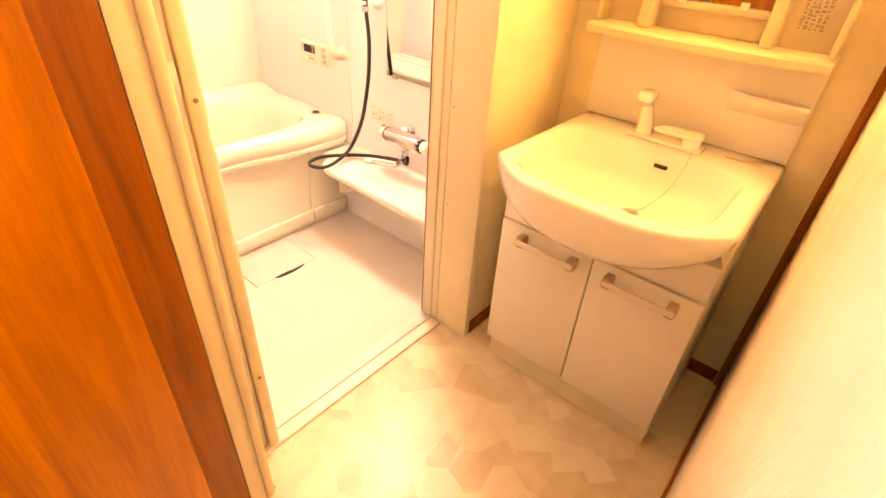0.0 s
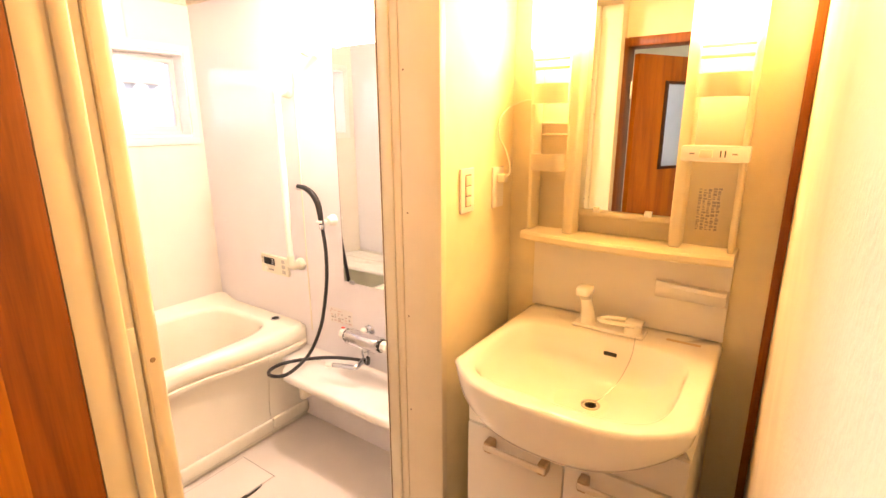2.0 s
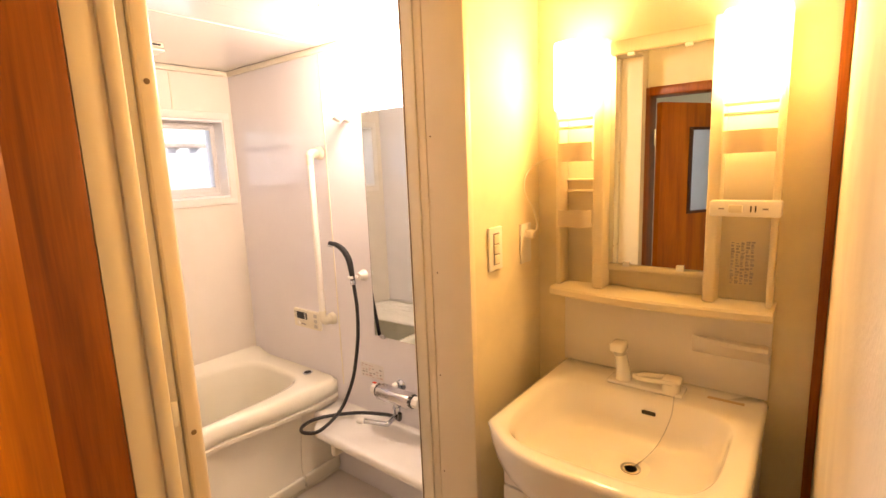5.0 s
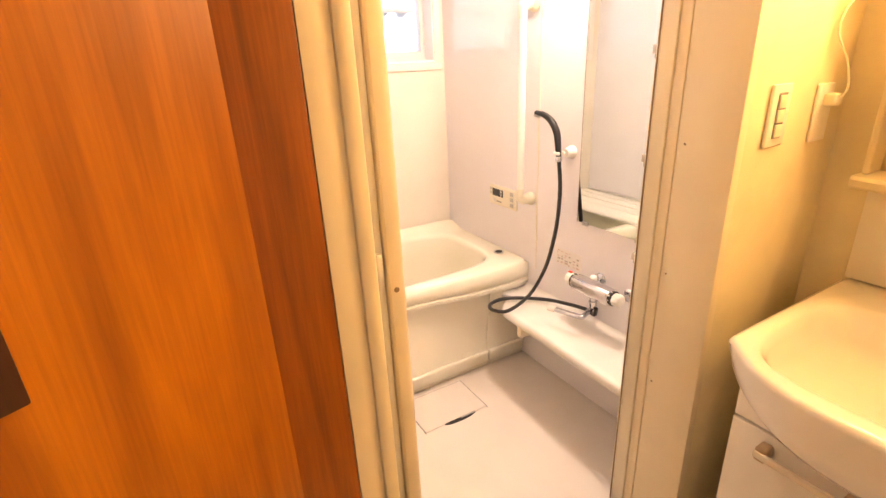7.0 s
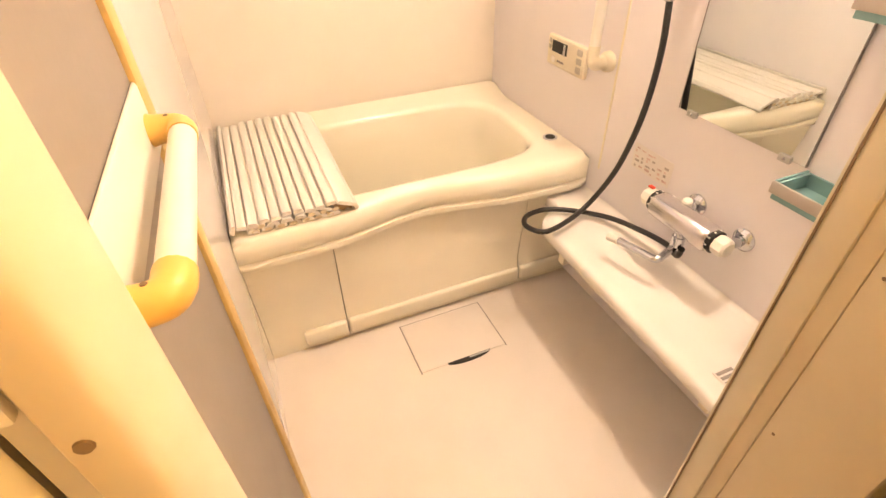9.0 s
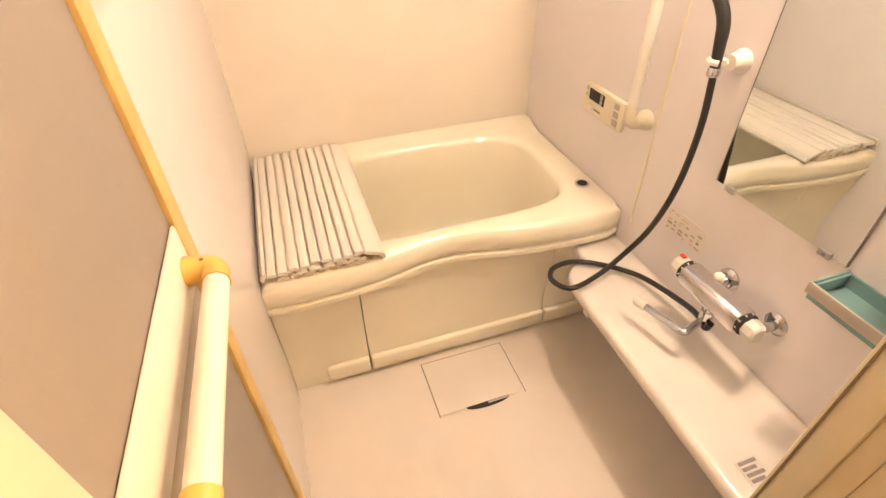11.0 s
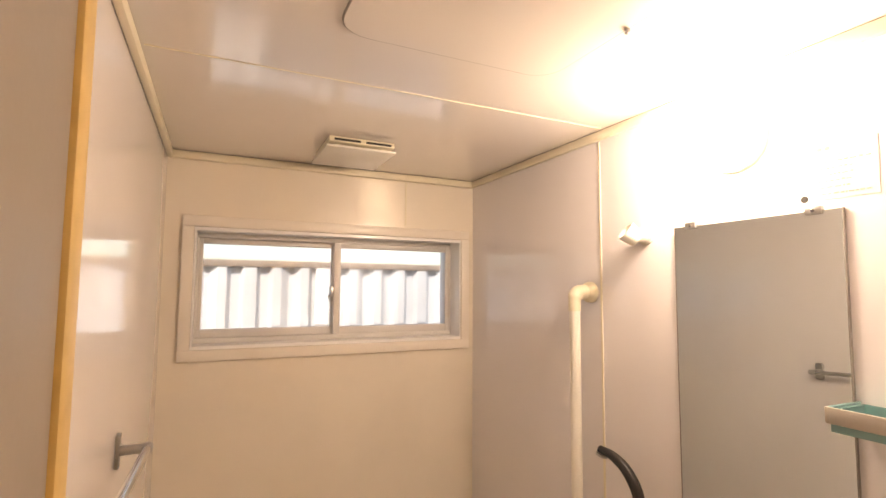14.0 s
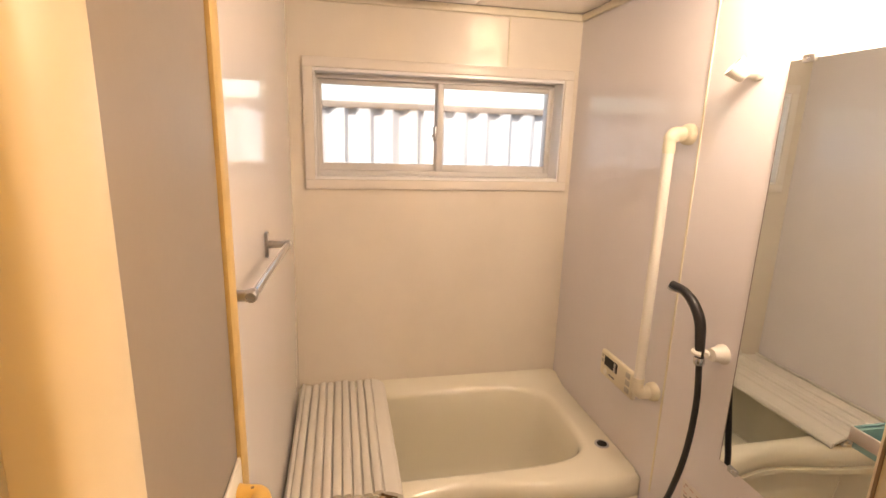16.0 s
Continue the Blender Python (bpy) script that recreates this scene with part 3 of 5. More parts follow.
def wooden_door():
    d = thing("wooden_door", (-0.64, YH, 0.01), "open orange-brown veneer door with a frosted glass pane", "door")
    m = Matrix.Translation((-0.641, YH - 0.026, 0)) @ Matrix.Rotation(radians(-61), 4, "Z")

    def put(name, bm, material, parent, label="", smooth=35):
        bmesh.ops.transform(bm, matrix=m, verts=bm.verts)
        return part(name, bm, material, parent, label, smooth)
    W, H, t = 0.70, 1.757, 0.017
    gx0, gx1, gz0, gz1 = 0.230, 0.505, 1.148, 1.625
    bm = bmesh.new()
    for b in ((0.007, gx0, 0.012, H), (gx1, W, 0.012, H), (gx0, gx1, 0.012, gz0), (gx0, gx1, gz1, H)):
        box(b[0], b[1], -t, t, b[2], b[3], bm=bm)
    bmesh.ops.remove_doubles(bm, verts=bm.verts, dist=1e-5)
    put("leaf", bm, M_WOOD, d, smooth=0)
    fr = put("pane_frame", box(gx0 - 0.012, gx0 + 0.014, -t - 0.006, t + 0.006, gz0 - 0.002, gz1 + 0.002, 0.002), M_WOODDARK, d, "dark wooden glazing bead")
    put("bead", box(gx1 - 0.014, gx1 + 0.002, -t - 0.006, t + 0.006, gz0 - 0.002, gz1 + 0.002, 0.002), M_WOODDARK, fr)
    put("bead", box(gx0 + 0.014, gx1 - 0.014, -t - 0.006, t + 0.006, gz0 - 0.002, gz0 + 0.013, 0.002), M_WOODDARK, fr)
    put("bead", box(gx0 + 0.014, gx1 - 0.014, -t - 0.006, t + 0.006, gz1 - 0.013, gz1 + 0.002, 0.002), M_WOODDARK, fr)
    pane = put("pane", box(gx0 + 0.008, gx1 - 0.008, -0.003, 0.003, gz0 + 0.008, gz1 - 0.008), M_FROST, d, "frosted patterned glass pane", smooth=0)
    pane.visible_shadow = False
    for z in (0.25, 1.53):
        put("hinge", tube([(0.003, -t - 0.003, z), (0.003, -t - 0.003, z + 0.09)], 0.006, 10), M_STEEL, d, "steel butt hinge")
    knob = put("knob", lathe([(0.024, 0), (0.024, 0.004), (0.010, 0.006), (0.010, 0.030), (0.024, 0.040), (0.026, 0.052), (0.018, 0.062), (0.002, 0.064)], facing((W - 0.055, t, 0.92), (0, 1, 0)), 20), M_STEEL, d, "round steel door knob")


wooden_door()

# ---- bathtub ----
ZL, ZT = 0.40, 0.445      # front lip, rim top


def tub_front(y):
    return -1.772 - 0.056 * math.exp(-((y - 0.91) / 0.21) ** 2)


def bathtub():
    t = thing("bathtub", (-2.15, 0.93, ZB), "cream resin bathtub with a gently waved front rim", "bathtub")
    n = 128
    cx, cy = -2.165, 0.925

    def outer(a, out=0.0):
        dx, dy = math.cos(a), math.sin(a)
        ks = []
        if dy > 1e-6:
            ks.append((YR - 0.003 - cy) / dy)
        if dy < -1e-6:
            ks.append((YL + 0.0006 - cy) / dy)
        if dx < -1e-6:
            ks.append((XW + 0.003 - cx) / dx)
        if dx > 1e-6:
            k = (tub_front(cy) - cx) / dx
            for _ in range(12):
                k = (tub_front(min(max(cy + k * dy, YL), YR)) + out - cx) / dx
            ks.append(k)
        k = min(ks)
        return cx + k * dx, cy + k * dy

    def inner(a, hx, hy, ex, sx=0.0, sy=0.0):
        c, s = math.cos(a), math.sin(a)
        r = (abs(c / hx) ** ex + abs(s / hy) ** ex) ** (-1 / ex)
        return cx + sx + r * c, cy + sy + r * s
    bm = bmesh.new()
    loops = []
    angs = [2 * math.pi * k / n + 0.001 for k in range(n)]

    def ring(f, z):
        loops.append([bm.verts.new((*f(a), z(a) if callable(z) else z)) for a in angs])
    lip = lambda d: (lambda a: outer(a, d))
    def rise(x):
        return 0.03 * max(0.0, min(1.0, (-2.38 - x) / 0.1))
    for d, z in ((-0.006, ZL - 0.062), (0.002, ZL - 0.058), (0.002, ZL - 0.040), (-0.008, ZL - 0.036), (-0.008, ZL - 0.033), (0.0, ZL - 0.028), (0.0, ZL + 0.005), (-0.003, ZL + 0.020), (-0.010, ZL + 0.034), (-0.020, ZL + 0.042)):
        ring(lip(d), z)
    ring(lip(-0.034), lambda a: ZT + rise(outer(a)[0]))
    for f in (0.45, 0.85):
        loops.append([bm.verts.new((lambda o, i: (o[0] * (1 - f) + i[0] * f, o[1] * (1 - f) + i[1] * f, ZT - 0.004 * f + rise(o[0]) * (1 - f)))(outer(a, -0.034), inner(a, 0.280, 0.490, 4.6))) for a in angs])
    for hx, hy, ex, z, sy in ((0.280, 0.490, 4.6, ZT - 0.006, 0), (0.272, 0.481, 4.6, ZT - 0.012, 0), (0.263, 0.471, 4.6, ZT - 0.030, 0), (0.253, 0.456, 4.6, ZT - 0.12, 0.002), (0.245, 0.43, 4.4, ZT - 0.27, 0.004), (0.238, 0.405, 3.5, ZT - 0.36, 0.006), (0.220, 0.380, 3.3, ZT - 0.405, 0.006), (0.190, 0.345, 3.0, ZT - 0.425, 0.006), (0.12, 0.22, 2.6, ZT - 0.432, 0.006), (0.02, 0.03, 2.0, ZT - 0.433, 0.006)):
        ring(lambda a, hx=hx, hy=hy, ex=ex, sy=sy: inner(a, hx, hy, ex, 0, sy), z)
    for u, v in zip(loops, loops[1:]):
        for k in range(n):
            bm.faces.new((u[k], u[(k + 1) % n], v[(k + 1) % n], v[k]))
    bm.faces.new(loops[-1])
    part("shell", bm, M_TUB, t, smooth=60)
    # seat step inside, at the covered end
    part("seat", box(cx - 0.235, cx + 0.235, 0.525, 0.66, -0.02, 0.13, 0.04, 4), M_TUB, t)
    # push button on the rim
    btn = part("drain_button", lathe([(0.026, 0), (0.026, 0.004), (0.021, 0.006), (0.019, 0.004), (0.002, 0.004)], Matrix.Translation((-1.962, 1.455, ZT - 0.004)), 24), M_STEEL, t, "round chrome drain push button")
    part("button_face", lathe([(0.0185, 0), (0.017, 0.003), (0.002, 0.0035)], Matrix.Translation((-1.962, 1.455, ZT - 0.001)), 20), M_DARK, btn, "dark button face")
    # circulation fitting on the inner end wall
    part("water_inlet", lathe([(0.036, 0), (0.036, 0.006), (0.030, 0.010), (0.002, 0.011)], facing((-2.16, 1.362, 0.12), (0, -1, 0.05)), 24), M_CREAM, t, "round cream water inlet cover")


def apron():
    t = thing("tub_apron", (-1.84, 0.93, ZB), "three cream apron panels below the tub rim", "panel")
    for y0, y1 in ((YL + 0.001, 0.612), (0.615, 1.278), (1.281, YR - 0.003)):
        bm = bmesh.new()
        cols = []
        m = 24
        for i in range(m + 1):
            y = y0 + (y1 - y0) * i / m
            xf = tub_front(y) - 0.022
            xb = -1.826
            prof = [(-1.86, ZB), (xb, ZB), (xb, ZB + 0.012), (xb + 0.0, 0.02), (xb - 0.006, 0.05), (xb * 0.6 + xf * 0.4 - 0.006, 0.16), (xf - 0.006, 0.27), (xf, 0.33), (xf, ZL - 0.062), (-1.88, ZL - 0.062)]
            cols.append([bm.verts.new((x, y, z)) for x, z in prof])
        for a, b in zip(cols, cols[1:]):
            for k in range(len(a)):
                q = (k + 1) % len(a)
                bm.faces.new((a[k], a[q], b[q], b[k]))
        bm.faces.new(cols[0])
        bm.faces.new(cols[-1])
        p = part("panel", bm, M_APRON, t, smooth=40)
        a0 = max(y0 + 0.001, 0.465)
        part("foot_ridge", box(-1.826, -1.803, a0, y1 - 0.001, ZB + 0.028, ZB + 0.092, 0.010, 3), M_APRON, p)
    # solid dark block: shade behind the panel joints as plain colour
    part("shade_filler", box(-1.90, -1.862, YL + 0.005, YR - 0.005, ZB, ZL - 0.07), M_DARK, t, "dark filler behind the panels, standing for the shade in their joints", smooth=0)


bathtub()
apron()


M_TUBEEND = mat("cover_tube_end", (0.72, 0.62, 0.44), 0.5, vary=0.06, scale=30)
M_POSTBROWN = mat("brown_end_fill", (0.28, 0.17, 0.07), 0.6, vary=0.1)


def tub_cover():
    t = thing("bath_cover", (-2.14, 0.50, ZT), "partly rolled cream slatted bath cover on the tub rim", "bath cover")
    x0, x1 = -2.490, -1.795
    xs = 26

    def slat(y, z, w, tilt, shade=M_WHITE):
        bm = bmesh.new()
        prof = [(-w / 2, -0.004), (-w / 2 + 0.003, 0.004), (-w * 0.2, 0.0065), (w * 0.2, 0.0065), (w / 2 - 0.003, 0.004), (w / 2, -0.004), (w / 2 - 0.004, -0.005), (-w / 2 + 0.004, -0.005)]
        r = Matrix.Translation((0, y, z)) @ Matrix.Rotation(tilt, 4, "X")
        ends = []
        for x in (x0 + random.uniform(-0.002, 0.002), x1 + random.uniform(-0.004, 0.004)):
            ends.append([bm.verts.new(r @ Vector((x, a, b))) for a, b in prof])
        m = len(prof)
        for k in range(m):
            bm.faces.new((ends[0][k], ends[0][(k + 1) % m], ends[1][(k + 1) % m], ends[1][k]))
        bm.faces.new(ends[0])
        bm.faces.new(ends[1])
        part("slat", bm, shade, t, smooth=25)
    rnd = random.Random(4)
    # layers folded over one another, with hollow ends showing under the top run
    for i in range(7):
        slat(0.415 + i * 0.037, ZT + 0.008, 0.034, rnd.uniform(-0.05, 0.05))
    for i in range(6):
        slat(0.432 + i * 0.037, ZT + 0.021, 0.034, rnd.uniform(-0.08, 0.08))
    for i in range(9):
        slat(0.388 + i * 0.0305, ZT + (0.026 if i < 2 else 0.036) + 0.003 * math.sin(i * 1.7), 0.0285, rnd.uniform(-0.14, 0.14))
    # the last run folds over and leaves an open brown mouth
    slat(0.672, ZT + 0.031, 0.052, -0.38)
    slat(0.699, ZT + 0.014, 0.026, -1.15)
    # a solid brown plug fills the mouth
    mouth = bmesh.new()
    ring = [mouth.verts.new((x1 - 0.010, a, ZT + b)) for a, b in ((0.640, 0.003), (0.652, 0.009), (0.664, 0.003), (0.676, 0.009), (0.688, 0.004), (0.696, 0.020), (0.672, 0.027), (0.640, 0.028))]
    back = [mouth.verts.new((v.co.x - 0.02, v.co.y, v.co.z)) for v in ring]
    for k in range(8):
        mouth.faces.new((ring[k], ring[(k + 1) % 8], back[(k + 1) % 8], back[k]))
    mouth.faces.new(ring)
    mouth.faces.new(back)
    part("hollow_end", mouth, M_POSTBROWN, t, "brown hollow end", smooth=0)
    # oval tube ends between the layers
    for i in range(7):
        for k in range(2):
            part("tube_end", lathe([(0.0105, 0), (0.0100, 0.0015), (0.0080, 0.0018), (0.0075, 0.0008), (0.001, 0.0006)], Matrix.Translation((x1 + 0.001, 0.420 + i * 0.034 + k * 0.017, ZT + 0.0075 + k * 0.0135)) @ Matrix.Rotation(math.pi / 2, 4, "Y") @ Matrix.Scale(0.55, 4, (1, 0, 0)), 14), M_TUBEEND, t)
    # loose end leaning on the wall side
    slat(0.366, ZT + 0.028, 0.030, 1.2)


tub_cover()


# ---- counter along the mirror wall ----


def bath_counter():
    t = thing("bath_counter", (-1.35, 1.33, 0.27), "cream moulded bath counter shelf along the mirror wall", "counter")
    zt = 0.315
    n = 72
    bm = bmesh.new()
    xa, xb = -1.80, XD - 0.008

    def front(u):
        x = xa + (xb - xa) * u
        y = 1.250 - 0.018 * (x + 1.70) / 0.8
        c = 0.09
        if x < -1.725 + c:
            k = min(1, (-1.725 + c - x) / c)
            y += 0.10 * (1 - math.sqrt(max(0, 1 - k * k)))
        return x, y
    rows = []
    for i in range(n + 1):
        x, y = front(i / n)
        dip = 0.010 * math.exp(-((x + 1.48) / 0.13) ** 2) + 0.012 * math.exp(-((x + 1.10) / 0.11) ** 2)
        yb = YR - 0.002
        prof = [(y + 0.006, zt - 0.040), (y, zt - 0.034), (y, zt - 0.014), (y + 0.004, zt - 0.004), (y + 0.014, zt), (y + 0.04, zt - dip * 0.3)]
        for k in range(1, 7):
            f = k / 7
            yy = y + 0.04 + (yb - 0.02 - y - 0.04) * f
            prof.append((yy, zt - dip * math.sin(math.pi * min(1, f * 1.05)) ** 0.6))
        prof += [(yb - 0.016, zt), (yb - 0.004, zt + 0.006), (yb, zt + 0.014), (yb, zt - 0.040)]
        rows.append([bm.verts.new((x, min(a, yb), b)) for a, b in prof])
    m = len(rows[0])
    for a, b in zip(rows, rows[1:]):
        for k in range(m):
            q = (k + 1) % m
            bm.faces.new((a[k], a[q], b[q], b[k]))
    bm.faces.new(rows[0])
    bm.faces.new(rows[-1])
    part("top", bm, M_COUNTER, t, smooth=50)
    part("bracket", box(-1.62, -1.59, 1.30, YR - 0.002, 0.18, 0.274, 0.004), M_CREAM, t)
    part("bracket", box(-1.02, -0.99, 1.30, YR - 0.002, 0.18, 0.274, 0.004), M_CREAM, t)
    st = part("warning_sticker", box(-1.015, -0.958, 1.288, 1.345, zt + 0.0002, zt + 0.0012), M_LABEL, t, "small printed warning sticker", smooth=0)
    for i in range(4):
        part("print_bar", box(-1.011 + i * 0.013, -1.003 + i * 0.013, 1.293, 1.339 - 0.010 * (i % 2), zt + 0.0013, zt + 0.0018), M_GREY, st, smooth=0)


bath_counter()


def mixer():
    t = thing("shower_mixer", (-1.30, 1.44, 0.49), "chrome thermostatic shower mixer with cream end handles", "tap")
    y, z = 1.432, 0.498
    A, Bx = -1.412, -1.222
    bm = bmesh.new()
    rings = []
    for x, k in ((A, 0.72), (A + 0.003, 0.92), (A + 0.008, 1.0), (Bx - 0.008, 1.0), (Bx - 0.003, 0.92), (Bx, 0.72)):
        ring = []
        for i in range(40):
            a = 2 * math.pi * i / 40
            c, s = math.cos(a), math.sin(a)
            r = (abs(c) ** 3.4 + abs(s) ** 3.4) ** (-1 / 3.4) * 0.0300 * k
            ring.append(bm.verts.new((x, y - 0.002 + 1.1 * r * c, z + r * s)))
        rings.append(ring)
    for u, v in zip(rings, rings[1:]):
        for i in range(40):
            bm.faces.new((u[i], u[(i + 1) % 40], v[(i + 1) % 40], v[i]))
    bm.faces.new(rings[0])
    bm.faces.new(rings[-1])
    part("body", bm, M_SATIN, t, "satin chrome valve body")
    for s, x in ((-1, A), (1, Bx)):
        h = part("handle", lathe([(0.020, 0.008), (0.0248, 0.011), (0.0255, 0.026), (0.0240, 0.038), (0.019, 0.043), (0.002, 0.044)], facing((x, y, z), (s, 0, 0)), 8), M_WHITE, t, "cream grip handle")
        part("scale_ring", lathe([(0.0275, -0.002), (0.0295, 0.0), (0.0295, 0.009), (0.0275, 0.011)], facing((x, y, z), (s, 0, 0)), 24), M_DARK, h, "dark scale ring")
        for k in range(10):
            a = 2 * math.pi * k / 10
            part("scale_mark", box(x + s * 0.002 - 0.002, x + s * 0.002 + 0.003, y + 0.0293 * math.cos(a) - 0.0015, y + 0.0293 * math.cos(a) + 0.0015, z + 0.0293 * math.sin(a) - 0.0015, z + 0.0293 * math.sin(a) + 0.0015), M_WHITE, h)
    part("stop_button", box(A - 0.040, A - 0.022, y - 0.006, y + 0.006, z + 0.026, z + 0.0310, 0.002), M_RED, t, "red stop button")
    for x in (-1.345, -1.195):
        leg = part("leg", tube(smooth_line([(x + (0.02 if x > -1.25 else 0) * -1, y, z), (x, y + 0.03, z), (x, YR - 0.004, z + (0.0 if x > -1.25 else 0.012))], 5), 0.0125, 14), M_CHROME, t)
        part("flange", lathe([(0.029, 0), (0.029, 0.004), (0.022, 0.011), (0.013, 0.014)], facing((x, YR - 0.0005, z + (0.0 if x > -1.25 else 0.012)), (0, -1, 0)), 24), M_CHROME, leg)
    part("stop_tap", lathe([(0.012, 0), (0.013, 0.018), (0.010, 0.022), (0.002, 0.023)], facing((-1.345, y + 0.03, z + 0.016), (0, -0.2, 1)), 14), M_WHITE, t, "cream stop valve cap")
    part("neck", lathe([(0.014, 0), (0.014, 0.03), (0.017, 0.032), (0.017, 0.060), (0.012, 0.066)], facing((-1.315, y, z - 0.018), (0, 0, -1)), 18), M_CHROME, t)
    sp = part("spout", tube(smooth_line([(-1.315, y, 0.420), (-1.312, 1.405, 0.408), (-1.305, 1.372, 0.402), (-1.312, 1.360, 0.400), (-1.345, 1.352, 0.398), (-1.420, 1.336, 0.392)], 5), 0.0105, 14), M_CHROME, t)
    part("tip", tube([(-1.418, 1.3364, 0.392), (-1.452, 1.329, 0.388)], 0.0125, 14), M_WHITE, sp, "cream spout tip")


mixer()


def shower_set():
    t = thing("shower_hose", (-1.55, 1.42, 0.34), "black rubber shower hose looped over the bath counter", "shower hose")
    pts = smooth_line([(-1.290, 1.425, 0.425), (-1.310, 1.44, 0.385), (-1.372, 1.465, 0.372), (-1.470, 1.462, 0.356), (-1.580, 1.440, 0.338), (-1.665, 1.365, 0.334), (-1.705, 1.285, 0.336), (-1.695, 1.212, 0.338), (-1.645, 1.180, 0.342), (-1.590, 1.215, 0.346), (-1.612, 1.320, 0.350), (-1.630, 1.405, 0.385), (-1.580, 1.424, 0.507), (-1.533, 1.417, 0.641), (-1.528, 1.431, 0.745), (-1.536, 1.443, 0.860), (-1.550, 1.445, 0.965)], 7)
    part("hose", tube(pts, 0.0082, 12), M_BLACK, t)
    s = thing("hand_shower", (-1.552, 1.445, 0.97), "slim black curved hand shower in its wall holder", "shower head")
    pp = smooth_line([(-1.552, 1.445, 0.975), (-1.558, 1.444, 1.025), (-1.568, 1.443, 1.075), (-1.598, 1.440, 1.116), (-1.640, 1.438, 1.137), (-1.682, 1.436, 1.141)], 6)
    rad = [0.0105 + 0.0035 * math.sin(math.pi * min(1, i / len(pp) * 1.15)) for i in range(len(pp))]
    h = part("handle", tube(pp, rad, 14), M_BLACK, s)
    part("spray_face", lathe([(0.016, 0), (0.016, 0.006), (0.012, 0.008), (0.002, 0.008)], facing((-1.672, 1.434, 1.134), (-0.25, -0.1, -1)), 18), M_STEEL, h, "grey spray face")
    part("collar", lathe([(0.0125, 0), (0.014, 0.004), (0.014, 0.016), (0.0115, 0.02)], facing((-1.552, 1.445, 0.962), (0, 0, 1)), 16), M_CHROME, s, "chrome hose collar")
    b = thing("shower_holder", (-1.545, YR, 0.98), "cream plastic shower holder on the wall", "holder")
    part("base", lathe([(0.026, 0), (0.026, 0.006), (0.021, 0.014), (0.019, 0.026), (0.017, 0.036)], facing((-1.535, YR - 0.0005, 0.995), (0, -1, 0)), 22), M_WHITE, b)
    part("clip", tube([(-1.552 + 0.0165 * math.cos(a), 1.445 + 0.0165 * math.sin(a), 0.995) for a in (0.3 + 5.4 * k / 16 for k in range(17))], 0.0065, 8), M_WHITE, b)
    h2 = thing("upper_shower_hook", (-1.57, YR, 1.69), "empty cream shower hook high on the wall", "holder")
    part("base", lathe([(0.024, 0), (0.024, 0.006), (0.018, 0.012), (0.016, 0.030)], facing((-1.572, YR - 0.0005, 1.695), (0, -1, 0)), 22), M_WHITE, h2)
    cup = bmesh.new()
    lathe([(0.016, 0), (0.021, 0.004), (0.026, 0.036), (0.0265, 0.040), (0.020, 0.040), (0.016, 0.012), (0.002, 0.010)], facing((-1.566, YR - 0.036, 1.680), (-0.35, -0.75, 0.65)), 20, cup)
    part("cup", cup, M_WHITE, h2)


shower_set()


def grab_bar():
    t = thing("grab_bar", (-1.785, YR, 0.78), "long upright cream grab bar on the bath wall", "grab bar")
    x, y = -1.777, 1.438
    part("bar", tube([(x, y, 0.79), (x, y, 1.505)], 0.0152, 18), M_WHITE, t)
    for s, z in ((-1, 0.757), (1, 1.545)):
        pts = smooth_line([(x, y, z - s * 0.050), (x, y, z - s * 0.018), (x, y + 0.010, z), (x, y + 0.026, z + s * 0.003), (x, YR - 0.001, z + s * 0.003)], 5)
        e = part("elbow", tube(pts, [0.0172] * 6 + [0.0205] * (len(pts) - 6), 18), M_CREAM, t, "cream plastic elbow")
        part("flange", lathe([(0.030, 0), (0.0295, 0.010), (0.027, 0.018), (0.0205, 0.024)], facing((x, YR - 0.0005, z + s * 0.003), (0, -1, 0)), 24), M_CREAM, e)


grab_bar()


